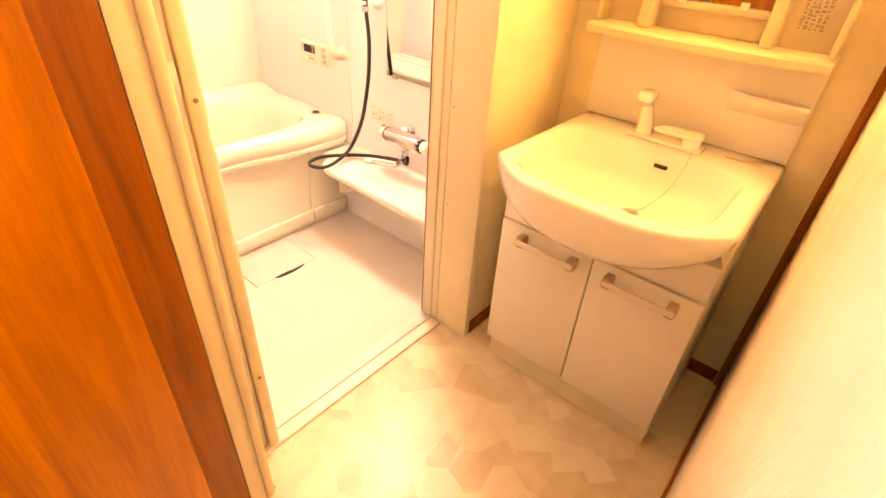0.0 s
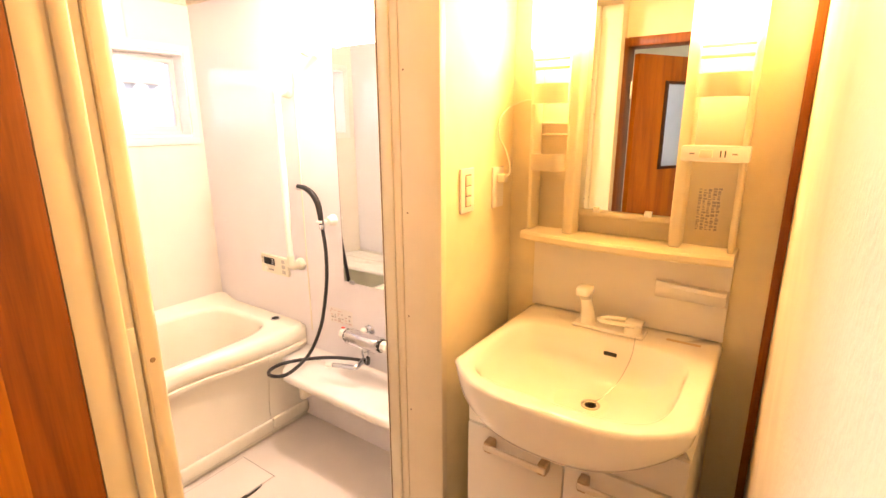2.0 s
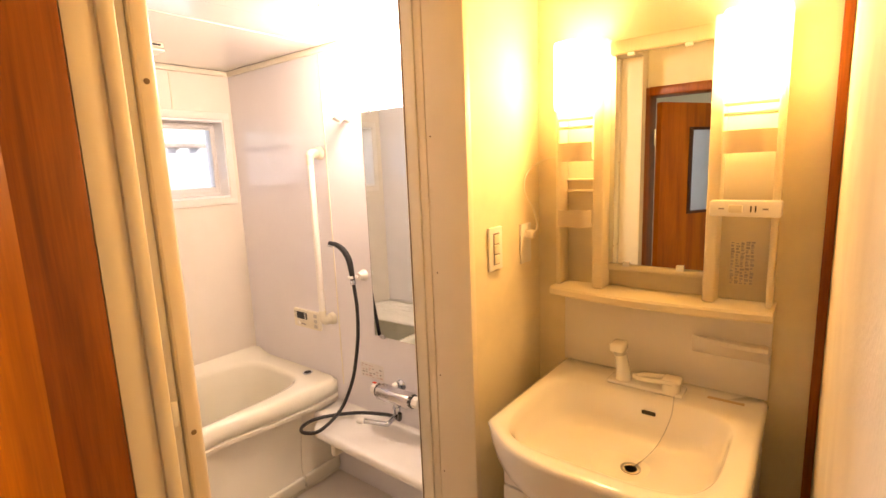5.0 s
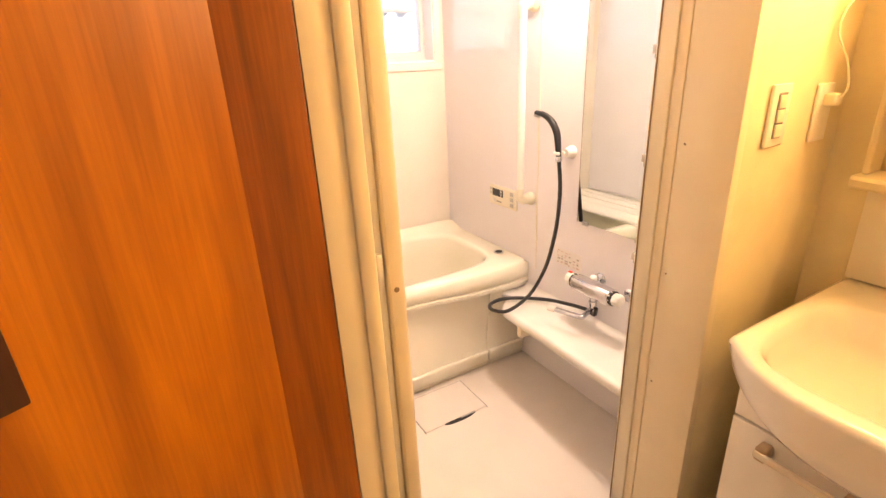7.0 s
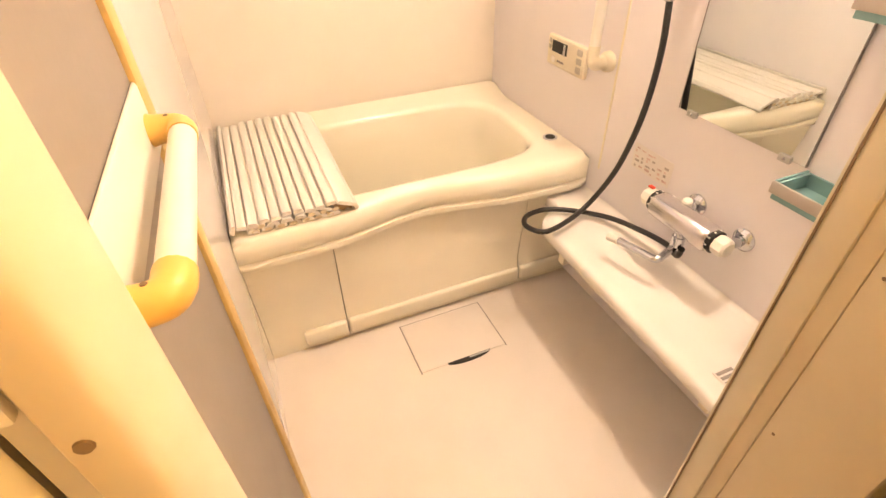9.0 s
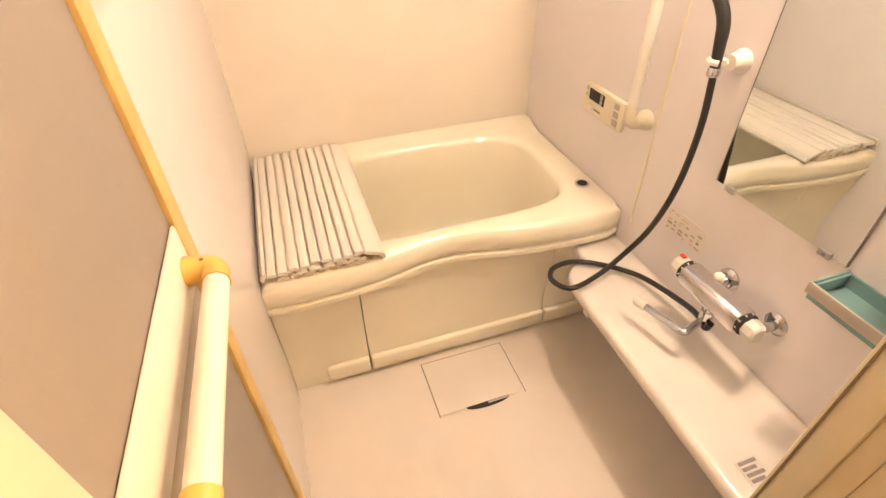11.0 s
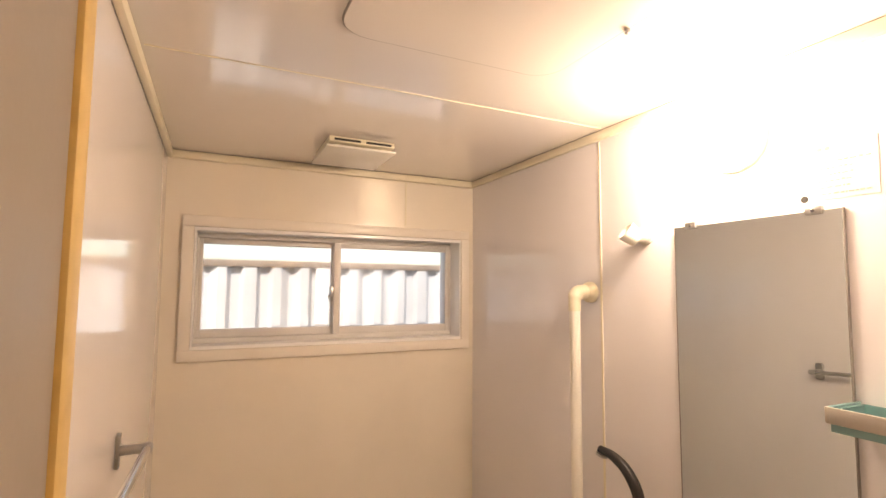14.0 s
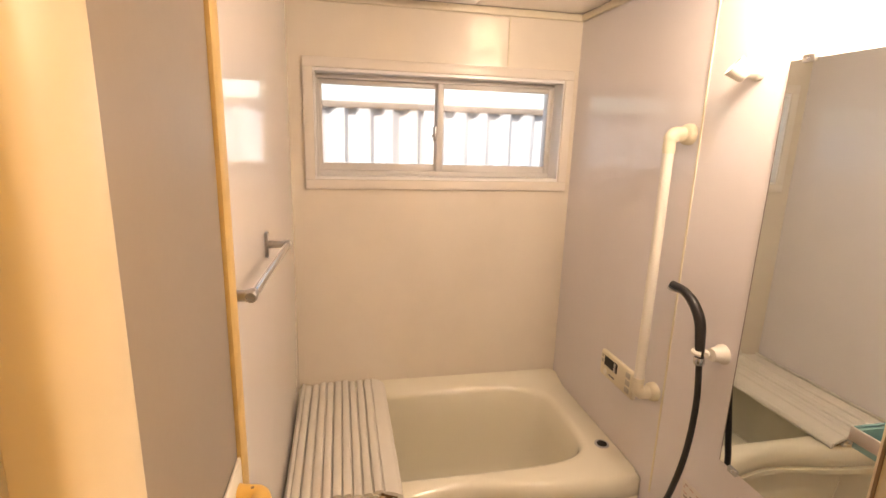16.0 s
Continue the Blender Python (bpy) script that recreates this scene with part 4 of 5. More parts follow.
def remote_panel():
    t = thing("bath_remote", (-1.97, YR, 0.73), "cream water heater remote with a dark display", "remote panel")
    x0, x1, z0, z1, y = -2.075, -1.865, 0.672, 0.768, 1.482
    part("case", box(x0, x1, y, YR - 0.0005, z0, z1, 0.006, 3), M_CREAM, t)
    part("display", box(x0 + 0.028, x0 + 0.112, y - 0.0015, y + 0.002, z0 + 0.046, z1 - 0.014, 0.001), M_DARK, t, "dark display window")
    for k in range(3):
        part("button", box(x1 - 0.044, x1 - 0.018, y - 0.002, y + 0.001, z0 + 0.012 + k * 0.027, z0 + 0.031 + k * 0.027, 0.002), M_KEY, t, "grey push button")
    for k in range(2):
        part("button", box(x0 + 0.008, x0 + 0.021, y - 0.002, y + 0.001, z0 + 0.050 + k * 0.020, z0 + 0.064 + k * 0.020, 0.002), M_KEY, t, "small grey push button")
        # lit figures on the display, each an upright ring
        for b in ((0.0, 0.010, 0.0, 0.002), (0.0, 0.010, 0.006, 0.008), (0.0, 0.010, 0.012, 0.014), (0.0, 0.0022, 0.002, 0.012), (0.0078, 0.010, 0.002, 0.012)):
            gx, gz = x0 + 0.092, z0 + 0.048 + k * 0.017
            part("figure_bar", box(gx + b[0], gx + b[1], y - 0.0022, y - 0.0016, gz + b[2], gz + b[3]), M_WHITE, t, smooth=0)
    part("button", lathe([(0.012, 0), (0.011, 0.003), (0.002, 0.004)], facing((x0 + 0.040, y, z0 + 0.022), (0, -1, 0)), 18), M_WHITE, t)
    part("print_bar", box(x0 + 0.062, x0 + 0.100, y - 0.001, y + 0.001, z0 + 0.018, z0 + 0.024), M_GREY, t, smooth=0)


remote_panel()


def bath_mirror():
    t = thing("bath_mirror", (-1.31, YR, 0.73), "tall frameless bath mirror held by small metal clips", "mirror")
    x0, x1, z0, z1 = -1.482, -1.138, 0.722, 1.704
    part("edge", box(x0 - 0.0012, x0, YR - 0.0075, YR - 0.001, z0, z1), M_GREY, t, "grey mirror edge", smooth=0)
    part("glass", box(x0, x1, YR - 0.007, YR - 0.001, z0, z1, 0.0012, 1), M_MIRROR, t, smooth=0)
    part("edge", box(x1, x1 + 0.0012, YR - 0.0075, YR - 0.001, z0, z1), M_GREY, t, "grey mirror edge", smooth=0)
    for x in (x0 + 0.045, x1 - 0.045):
        for z in (z0, z1):
            c = part("clip", box(x - 0.014, x + 0.014, YR - 0.012, YR - 0.001, z - 0.008, z + 0.008, 0.002), M_STEEL, t)
            part("screw", lathe([(0.004, 0), (0.0035, 0.001), (0.001, 0.002)], facing((x, YR - 0.012, z), (0, -1, 0)), 10), M_CHROME, c)


bath_mirror()


M_RAIL = mat("tray_rail_plastic", (0.46, 0.42, 0.37), 0.3, vary=0.05)


def tray(z, name="shelf_tray"):
    t = thing("shelf_tray", (-1.04, YR, z), "teal plastic bath tray with a grey-brown front rail", "tray", "bath shelf trays")
    x0, x1, y0, y1, h = -1.128, -0.950, 1.405, YR - 0.001, 0.035
    bm = bmesh.new()
    box(x0, x1, y0, y1, z, z + 0.006, bm=bm)
    for b in ((x0, x1, y0, y0 + 0.005), (x0, x1, y1 - 0.005, y1), (x0, x0 + 0.005, y0 + 0.005, y1 - 0.005), (x1 - 0.005, x1, y0 + 0.005, y1 - 0.005)):
        box(b[0], b[1], b[2], b[3], z + 0.006, z + h, bm=bm)
    part("basket", bm, M_TEAL, t, smooth=0)
    part("rail", box(x0 - 0.006, x1 + 0.004, y0 - 0.006, y0 - 0.0005, z + h - 0.022, z + h + 0.004, 0.002), M_RAIL, t, "grey-brown front rail")
    part("rail", box(x0 - 0.006, x0 - 0.0005, y0, y1, z + h - 0.010, z + h + 0.004, 0.002), M_TEAL, t)
    return t


first = tray(0.680)
for z in (1.015, 1.335):
    copy_thing(first, Matrix.Translation((-1.04, YR, z)))


def wall_labels():
    t = thing("wall_sticker", (-1.53, YR, 0.55), "faded printed instruction sticker on the wall", "sticker")
    part("film", box(-1.600, -1.450, YR - 0.0012, YR - 0.0002, 0.500, 0.575), M_LABEL, t, smooth=0)
    rnd = random.Random(2)
    for r in range(5):
        for c in range(6):
            if rnd.random() < 0.3:
                continue
            x = -1.592 + c * 0.0235 + rnd.uniform(-0.003, 0.003)
            z = 0.508 + r * 0.013 + rnd.uniform(-0.003, 0.003)
            part("print_bar", box(x, x + rnd.uniform(0.006, 0.018), YR - 0.0018, YR - 0.0012, z, z + rnd.uniform(0.003, 0.008)), M_PINKP if rnd.random() < 0.7 else M_PRINT, t, smooth=0)
    t = thing("notice_label", (-1.13, YR, 1.76), "translucent printed notice label beside the lamp", "sticker")
    part("film", box(-1.185, -1.085, YR - 0.0012, YR - 0.0002, 1.722, 1.822), M_LABEL, t, smooth=0)
    for r in range(8):
        z = 1.730 + r * 0.0115
        x = -1.178 + (0.028 if r == 6 else rnd.uniform(0, 0.006))
        end = -1.150 if r == 7 else -1.135 if r == 6 else -1.091 - rnd.choice((0, 0, 0.012, 0.03))
        while x < end - 0.004:
            w = rnd.uniform(0.003, 0.010) if r < 7 else 0.008
            part("print_bar", box(x, min(x + w, end), YR - 0.0018, YR - 0.0012, z, z + (0.007 if r == 7 else rnd.uniform(0.002, 0.004))), M_GREY if r == 7 else M_PRINT, t, smooth=0)
            x += w + rnd.uniform(0.0015, 0.005)
    part("round_mark", lathe([(0.0065, 0), (0.006, 0.0006), (0.001, 0.0007)], facing((-1.201, YR - 0.0002, 1.727), (0, -1, 0)), 18), M_DARK, t, "small round black mark")


wall_labels()


def bath_lamp():
    t = thing("bath_lamp", (-1.33, YR, 1.89), "lit round glass bath lamp on the wall above the mirror", "lamp")
    part("base", lathe([(0.070, 0), (0.070, 0.012), (0.060, 0.024), (0.055, 0.026)], facing((-1.33, YR - 0.0005, 1.875), (0, -1, 0)), 28), M_WHITE, t)
    g = part("globe", lathe([(0.052, 0), (0.072, 0.018), (0.082, 0.045), (0.080, 0.075), (0.066, 0.102), (0.040, 0.118), (0.002, 0.124)], facing((-1.33, YR - 0.027, 1.875), (0, -1, 0)), 32), M_GLOBE, t, "glowing white glass globe")
    g.visible_shadow = False


bath_lamp()
lamp("bath_bulb", "POINT", (-1.33, YR - 0.105, 1.875), 7.8, BATH_WARM, 0.06)


def towel_bar():
    t = thing("towel_bar", (-1.48, YL, 1.29), "short chrome towel bar on the bath wall", "towel bar")
    y = 0.402
    part("bar", tube([(-1.800, y, 1.246), (-1.272, y, 1.280)], 0.0072, 14), M_CHROME, t)
    for x, z in ((-1.788, 1.2465), (-1.284, 1.2795)):
        a = part("arm", tube([(x, YL + 0.006, z), (x, y - 0.004, z), (x, y + 0.006, z)], [0.010, 0.009, 0.010], 14), M_STEEL, t)
        part("plate", box(x - 0.014, x + 0.014, YL + 0.0005, YL + 0.007, z - 0.032, z + 0.032, 0.006, 3), M_STEEL, a)
        part("knuckle", lathe([(0.0075, -0.012), (0.0095, -0.009), (0.0095, 0.009), (0.0075, 0.012)], facing((x, y, z), (1, 0, 0)), 18), M_STEEL, a)


towel_bar()


def ceiling_things():
    t = thing("ceiling_vent", (-2.22, 0.90, ZC - 0.06), "white ceiling vent cover with side slots", "vent")
    part("frame", box(-2.33, -2.10, 0.80, 1.005, ZC - 0.018, ZC - 0.001, 0.003), M_CREAM, t)
    part("plate", box(-2.35, -2.105, 0.792, 1.012, ZC - 0.033, ZC - 0.025, 0.003), M_WHITE, t)
    for y in (0.815, 0.912):
        part("slot", box(-2.104, -2.096, y, y + 0.08, ZC - 0.014, ZC - 0.008), M_DARK, t, "dark vent slot", smooth=0)
    for x, y in ((-2.31, 0.83), (-2.31, 0.975), (-2.13, 0.83), (-2.13, 0.975)):
        part("spacer", box(x - 0.008, x + 0.008, y - 0.008, y + 0.008, ZC - 0.026, ZC - 0.017), M_CREAM, t)
    h = thing("ceiling_hatch", (-1.20, 0.91, ZC), "cream inspection hatch in the bath ceiling", "hatch")
    bm = bmesh.new()
    loop = []
    for cx, cy, a0 in ((-1.01, 1.08, 0), (-1.01, 0.74, -90), (-1.44, 0.74, 180), (-1.44, 1.08, 90)):
        for k in range(7):
            a = radians(a0 + k * 15)
            loop.append((cx, cy, a))
    r = 0.055
    vs = []
    for cx, cy, a in sorted(loop, key=lambda q: math.atan2(q[1] + r * math.sin(q[2]) - 0.91, q[0] + r * math.cos(q[2]) + 1.225)):
        vs.append((cx + r * math.cos(a), cy + r * math.sin(a)))
    top = [bm.verts.new((x, y, ZC - 0.0005)) for x, y in vs]
    bot = [bm.verts.new((x, y, ZC - 0.0045)) for x, y in vs]
    for k in range(len(vs)):
        bm.faces.new((top[k], top[(k + 1) % len(vs)], bot[(k + 1) % len(vs)], bot[k]))
    bm.faces.new(bot)
    part("lid", bm, M_CEIL, h)
    part("seal", tube([(x, y, ZC - 0.0015) for x, y in vs + vs[:1]], 0.0032, 6), M_GREY, h, "dark seal round the lid")
    part("knob", lathe([(0.0055, 0), (0.005, 0.007), (0.001, 0.008)], facing((-1.27, 1.136, ZC - 0.0045), (0, 0, -1)), 14), M_STEEL, h)


ceiling_things()


def floor_hatch():
    t = thing("floor_hatch", (-1.68, 0.93, ZB), "square resin drain hatch in the bath floor with a dark slot", "hatch")
    x0, x1, y0, y1 = -1.79, -1.563, 0.783, 1.095
    part("lid", box(x0 + 0.004, x1 - 0.004, y0 + 0.004, y1 - 0.004, ZB + 0.0005, ZB + 0.004, 0.0015), M_BATHFLOOR, t)
    for nm, b in (("joint", (x0, x1, y0, y0 + 0.004)), ("joint", (x0, x1, y1 - 0.004, y1)), ("joint", (x0, x0 + 0.004, y0 + 0.004, y1 - 0.004))):
        part(nm, box(b[0], b[1], b[2], b[3], ZB + 0.0002, ZB + 0.0012), M_GREY, t, "dirty joint", smooth=0)
    bm = bmesh.new()
    pts = []
    for k in range(13):
        a = math.pi * k / 12
        pts.append((x1 - 0.006 + 0.018 * math.sin(a), 0.955 - 0.078 * math.cos(a)))
    u = [bm.verts.new((x, y, ZB + 0.0006)) for x, y in pts]
    v = [bm.verts.new((x, y, ZB + 0.0046)) for x, y in pts]
    for k in range(len(pts)):
        bm.faces.new((u[k], u[(k + 1) % len(pts)], v[(k + 1) % len(pts)], v[k]))
    bm.faces.new(v)
    part("finger_slot", bm, M_DARK, t, "dark finger slot")
    part("grate", box(x1 - 0.004, x1 + 0.003, 0.955, 1.030, ZB + 0.0048, ZB + 0.0065, 0.001), M_STEEL, t)


floor_hatch()

# ---- vanity ----
VX0, VX1 = -0.588, 0.003


def vanity_cabinet():
    t = thing("vanity_cabinet", (-0.296, 1.31, 0), "cream two-door vanity cabinet with clear bar handles", "cabinet")
    part("body", box(VX0 + 0.016, VX1 - 0.004, 1.104, YV - 0.012, 0.10, 0.655, 0.002), M_CABINET, t)
    part("kick_board", box(VX0 + 0.018, VX1 - 0.006, 1.116, 1.128, 0.0, 0.10), M_CREAM, t, smooth=0)
    part("side_panel", box(VX0 + 0.016, VX0 + 0.028, 1.161, YV - 0.012, 0.0, 0.10), M_CABINET, t, smooth=0)
    part("side_panel", box(VX1 - 0.016, VX1 - 0.004, 1.161, YV - 0.012, 0.0, 0.10), M_CABINET, t, smooth=0)
    part("top_panel", box(VX0 + 0.016, VX1 - 0.004, 1.086, 1.104, 0.580, 0.68, 0.002), M_CABINET, t)
    mid = -0.283
    for x0, x1, h0, h1 in ((VX0 + 0.015, mid - 0.002, -0.502, -0.318), (mid + 0.002, VX1 - 0.003, -0.236, -0.048)):
        d = part("door", box(x0, x1, 1.084, 1.1025, 0.105, 0.574, 0.003), M_CABINET, t)
        hd = part("handle", box(h0, h1, 1.044, 1.054, 0.530, 0.548, 0.004, 3), M_HANDLE, d, "clear plastic bar handle")
        for x in (h0 + 0.012, h1 - 0.012):
            part("handle_post", box(x - 0.012, x + 0.012, 1.048, 1.0835, 0.522, 0.556, 0.005, 3), M_POST, hd, "tan handle post")


M_HANDLE = mat("clear_handle_plastic", (0.80, 0.72, 0.60), 0.15, vary=0.03, coat=0.4)
M_POST = mat("tan_handle_post", (0.50, 0.36, 0.22), 0.3, vary=0.06)
vanity_cabinet()


def vanity_basin():
    t = thing("vanity_basin", (-0.296, 1.28, 0.655), "glossy white moulded vanity basin with a bowed front", "washbasin")
    zr = 0.790
    cx, cy = -0.30, 1.245
    n = 144
    yb = YV - 0.003

    def front(x):
        u = (x - (VX0 + VX1) / 2) / ((VX1 - VX0) / 2)
        return 0.925 + 0.115 * abs(u) ** 3.2

    def outer(a, inset=0.0):
        dx, dy = math.cos(a), math.sin(a)
        ks = []
        if dx > 1e-6:
            ks.append((VX1 + 0.004 - inset - cx) / dx)
        if dx < -1e-6:
            ks.append((VX0 - 0.004 + inset - cx) / dx)
        if dy > 1e-6:
            ks.append((yb - cy) / dy)
        k = min(ks) if ks else 9
        if dy < -1e-6:
            lo, hi = 0.0, min(k, 1.0)
            for _ in range(40):
                m = (lo + hi) / 2
                if cy + m * dy > front(min(max(cx + m * dx, VX0), VX1)) + inset:
                    lo = m
                else:
                    hi = m
            k = min(k, lo)
        return cx + k * dx, cy + k * dy
    angs = [2 * math.pi * k / n + 0.002 for k in range(n)]
    bm = bmesh.new()
    loops = []

    def bowl(a, hx, hy, ex, sy=0.0):
        c, s = math.cos(a), math.sin(a)
        hyy = hy if s < 0 else hy * 0.62
        r = (abs(c / hx) ** ex + abs(s / hyy) ** ex) ** (-1 / ex)
        return cx + r * c, cy + sy + r * s

    def ring(f, z):
        loops.append([bm.verts.new((*f(a), z(a) if callable(z) else z)) for a in angs])
    # underside of the bow: deep in the middle, shallow at the sides
    def under(a):
        x, y = outer(a)
        u = (x - (VX0 + VX1) / 2) / 0.3
        return zr - 0.055 - 0.072 * max(0, 1 - abs(u) ** 2.2)
    def inward(a):
        x, y = outer(a)
        return x * 0.985 + cx * 0.015, max(y, 1.0) if y > 1.05 else 1.080
    ring(inward, lambda a: max(0.652, under(a) - 0.025))
    ring(lambda a: outer(a, 0.022), lambda a: under(a) - 0.004)
    ring(lambda a: outer(a, 0.006), lambda a: under(a) + 0.016)
    ring(lambda a: outer(a, 0.0), lambda a: under(a) + 0.045)
    ring(lambda a: outer(a, 0.0), zr - 0.014)
    ring(lambda a: outer(a, 0.003), zr - 0.004)
    ring(lambda a: outer(a, 0.012), zr)
    ring(lambda a: tuple(0.55 * p + 0.45 * q for p, q in zip(outer(a, 0.012), bowl(a, 0.255, 0.265, 4.2))), zr + 0.001)
    for hx, hy, ex, z, sy in ((0.257, 0.268, 4.2, zr - 0.001, 0), (0.250, 0.260, 4.2, zr - 0.008, 0), (0.243, 0.250, 4.0, zr - 0.03, 0), (0.232, 0.232, 3.8, zr - 0.08, 0), (0.205, 0.205, 3.4, zr - 0.115, 0), (0.15, 0.15, 2.8, zr - 0.130, 0), (0.06, 0.06, 2.2, zr - 0.136, 0), (0.026, 0.034, 2.0, zr - 0.139, 0), (0.024, 0.031, 2.0, zr - 0.15, 0)):
        ring(lambda a, hx=hx, hy=hy, ex=ex, sy=sy: bowl(a, hx, hy, ex, sy), z)
    for u, v in zip(loops, loops[1:]):
        for k in range(n):
            bm.faces.new((u[k], u[(k + 1) % n], v[(k + 1) % n], v[k]))
    bm.faces.new(loops[-1])
    body = part("bowl", bm, M_PORCELAIN, t, smooth=60)
    part("drain", lathe([(0.026, 0), (0.026, 0.003), (0.020, 0.002), (0.018, -0.004), (0.002, -0.004)], Matrix.Translation((cx + 0.03, cy - 0.012, zr - 0.1355)), 24), M_STEEL, t, "steel drain ring")
    part("plug_hole", lathe([(0.017, 0), (0.016, 0.002), (0.002, 0.002)], Matrix.Translation((cx + 0.03, cy - 0.012, zr - 0.1370)), 20), M_DARK, t, "dark plug hole")
    part("overflow_slot", box(cx + 0.012, cx + 0.050, cy + 0.141, cy + 0.147, zr - 0.052, zr - 0.040, 0.0025), M_DARK, t, "dark overflow slot")
    part("soap_recess", box(-0.135, -0.045, 1.475, 1.488, zr + 0.001, zr + 0.0028, 0.0005), M_POST, t, "brown printed mark", smooth=0)
    # chain from the tap to the plug
    bm = bmesh.new()
    ch = smooth_line([(-0.205, 1.398, zr + 0.02), (-0.207, 1.375, zr - 0.035), (-0.225, 1.335, zr - 0.095), (-0.250, 1.285, zr - 0.128), (-0.266, 1.240, zr - 0.128)], 10)
    part("chain", tube(ch, 0.0014, 6), M_STEEL, t, "thin ball chain")


vanity_basin()


def vanity_tap():
    t = thing("vanity_tap", (-0.30, 1.45, 0.79), "white single-lever vanity tap with a pull-out spray", "tap")
    z = 0.7905
    part("base_plate", box(-0.405, -0.190, 1.425, 1.495, z, z + 0.012, 0.006, 3), M_PORCELAIN, t)
    sp = part("spray_body", tube(smooth_line([(-0.362, 1.455, z + 0.010), (-0.363, 1.453, z + 0.040), (-0.367, 1.448, z + 0.074), (-0.370, 1.442, z + 0.097)], 5), [0.024, 0.0235, 0.023, 0.0225, 0.022, 0.021, 0.02, 0.0195, 0.019, 0.0185, 0.018, 0.018, 0.018, 0.018, 0.018, 0.018], 18), M_PORCELAIN, t)
    part("spray_ring", tube([(-0.370, 1.442, z + 0.095), (-0.371, 1.440, z + 0.107)], 0.0185, 18), M_STEEL, sp, "grey spray ring")
    part("spray_head", box(-0.393, -0.349, 1.404, 1.461, z + 0.107, z + 0.136, 0.010, 3), M_PORCELAIN, sp)
    part("lever_post", lathe([(0.026, 0), (0.025, 0.022), (0.022, 0.030), (0.002, 0.032)], Matrix.Translation((-0.225, 1.448, z + 0.010)), 20), M_PORCELAIN, t)
    bm = bmesh.new()
    for sgn in (-1, 1):
        tube(smooth_line([(-0.216, 1.448 + sgn * 0.019, z + 0.040), (-0.262, 1.430 + sgn * 0.021, z + 0.046), (-0.300, 1.415 + sgn * 0.016, z + 0.048), (-0.316, 1.408, z + 0.048)], 5), 0.0065, 10, bm)
    part("lever", bm, M_PORCELAIN, t)
    part("lever_cap", box(-0.248, -0.196, 1.428, 1.470, z + 0.036, z + 0.052, 0.007, 3), M_PORCELAIN, t)


vanity_tap()


def mirror_cabinet():
    t = thing("mirror_cabinet", (-0.296, YV, 1.05), "cream vanity mirror cabinet with side shelves and two lit lamps", "mirror cabinet")
    y0 = YV - 0.001
    # splash back below
    part("splash_back", box(VX0, VX1, YV - 0.016, y0, 0.794, 1.045, 0.002), M_CABINET, t)
    part("back_panel", box(VX0 + 0.004, VX1 - 0.004, YV - 0.030, y0, 1.075, 1.80, 0.002), M_CREAMLIT, t)
    # bottom shelf with a bowed front
    bm = bmesh.new()
    rows = []
    for i in range(25):
        u = i / 24
        x = VX0 - 0.004 + (VX1 - VX0 + 0.008) * u
        yf = 1.425 - 0.030 * (1 - (2 * u - 1) ** 2)
        rows.append([bm.verts.new(p) for p in ((x, y0, 1.045), (x, yf + 0.006, 1.045), (x, yf, 1.051), (x, yf, 1.066), (x, yf + 0.005, 1.073), (x, y0, 1.074))])
    for a, b in zip(rows, rows[1:]):
        for k in range(6):
            bm.faces.new((a[k], a[(k + 1) % 6], b[(k + 1) % 6], b[k]))
    bm.faces.new(rows[0])
    bm.faces.new(rows[-1])
    part("shelf", bm, M_CREAMLIT, t)
    cols = ((VX0 + 0.004, -0.452, "left"), (-0.140, VX1 - 0.002, "right"))
    for x0, x1 in ((VX0 + 0.004, VX0 + 0.018), (-0.464, -0.432), (-0.158, -0.128), (VX1 - 0.016, VX1 - 0.002)):
        part("upright", box(x0, x1, 1.452, YV - 0.030, 1.075, 1.81, 0.006, 3), M_CREAMLIT, t)
    # mirror between the columns
    part("mirror_glass", box(-0.431, -0.159, YV - 0.048, YV - 0.042, 1.150, 1.762, 0.001, 1), M_MIRROR, t, "clear mirror glass", smooth=0)
    part("mirror_backing", box(-0.431, -0.159, YV - 0.0415, YV - 0.0305, 1.150, 1.762), M_DARK, t, "dark mirror backing", smooth=0)
    part("mirror_rail", box(-0.431, -0.159, YV - 0.060, YV - 0.0305, 1.764, 1.800, 0.005), M_CREAMLIT, t)
    part("mirror_ledge", box(-0.431, -0.159, YV - 0.052, YV - 0.0305, 1.128, 1.148, 0.004), M_CREAMLIT, t)
    for x in (-0.375, -0.225):
        for z in (1.150, 1.762):
            part("clip", box(x - 0.010, x + 0.010, YV - 0.055, YV - 0.0485, z - 0.007, z + 0.010, 0.002), M_WHITE, t)
    for (x0, x1, side) in cols:
        a, b = x0 + 0.013, x1 - 0.013
        lc = part("lamp_cover", box(a - 0.010, b + 0.010, 1.428, 1.505, 1.615, 1.815, 0.012, 3), M_LAMP, t, "glowing warm lamp cover")
        lc.visible_shadow = False
        for z in (1.560, 1.585):
            part("louvre", box(a, b, 1.440, 1.452, z, z + 0.009, 0.003), M_CREAMLIT, t)
        # bowed pocket shelves
        tops = ((1.520, 1.465), (1.318, 1.268)) if side == "left" else ((1.525, 1.470),)
        for zt, zb in tops:
            bm = bmesh.new()
            rr = []
            for i in range(17):
                u = i / 16
                x = a + (b - a) * u
                yf = 1.440 - 0.026 * (1 - (2 * u - 1) ** 4)
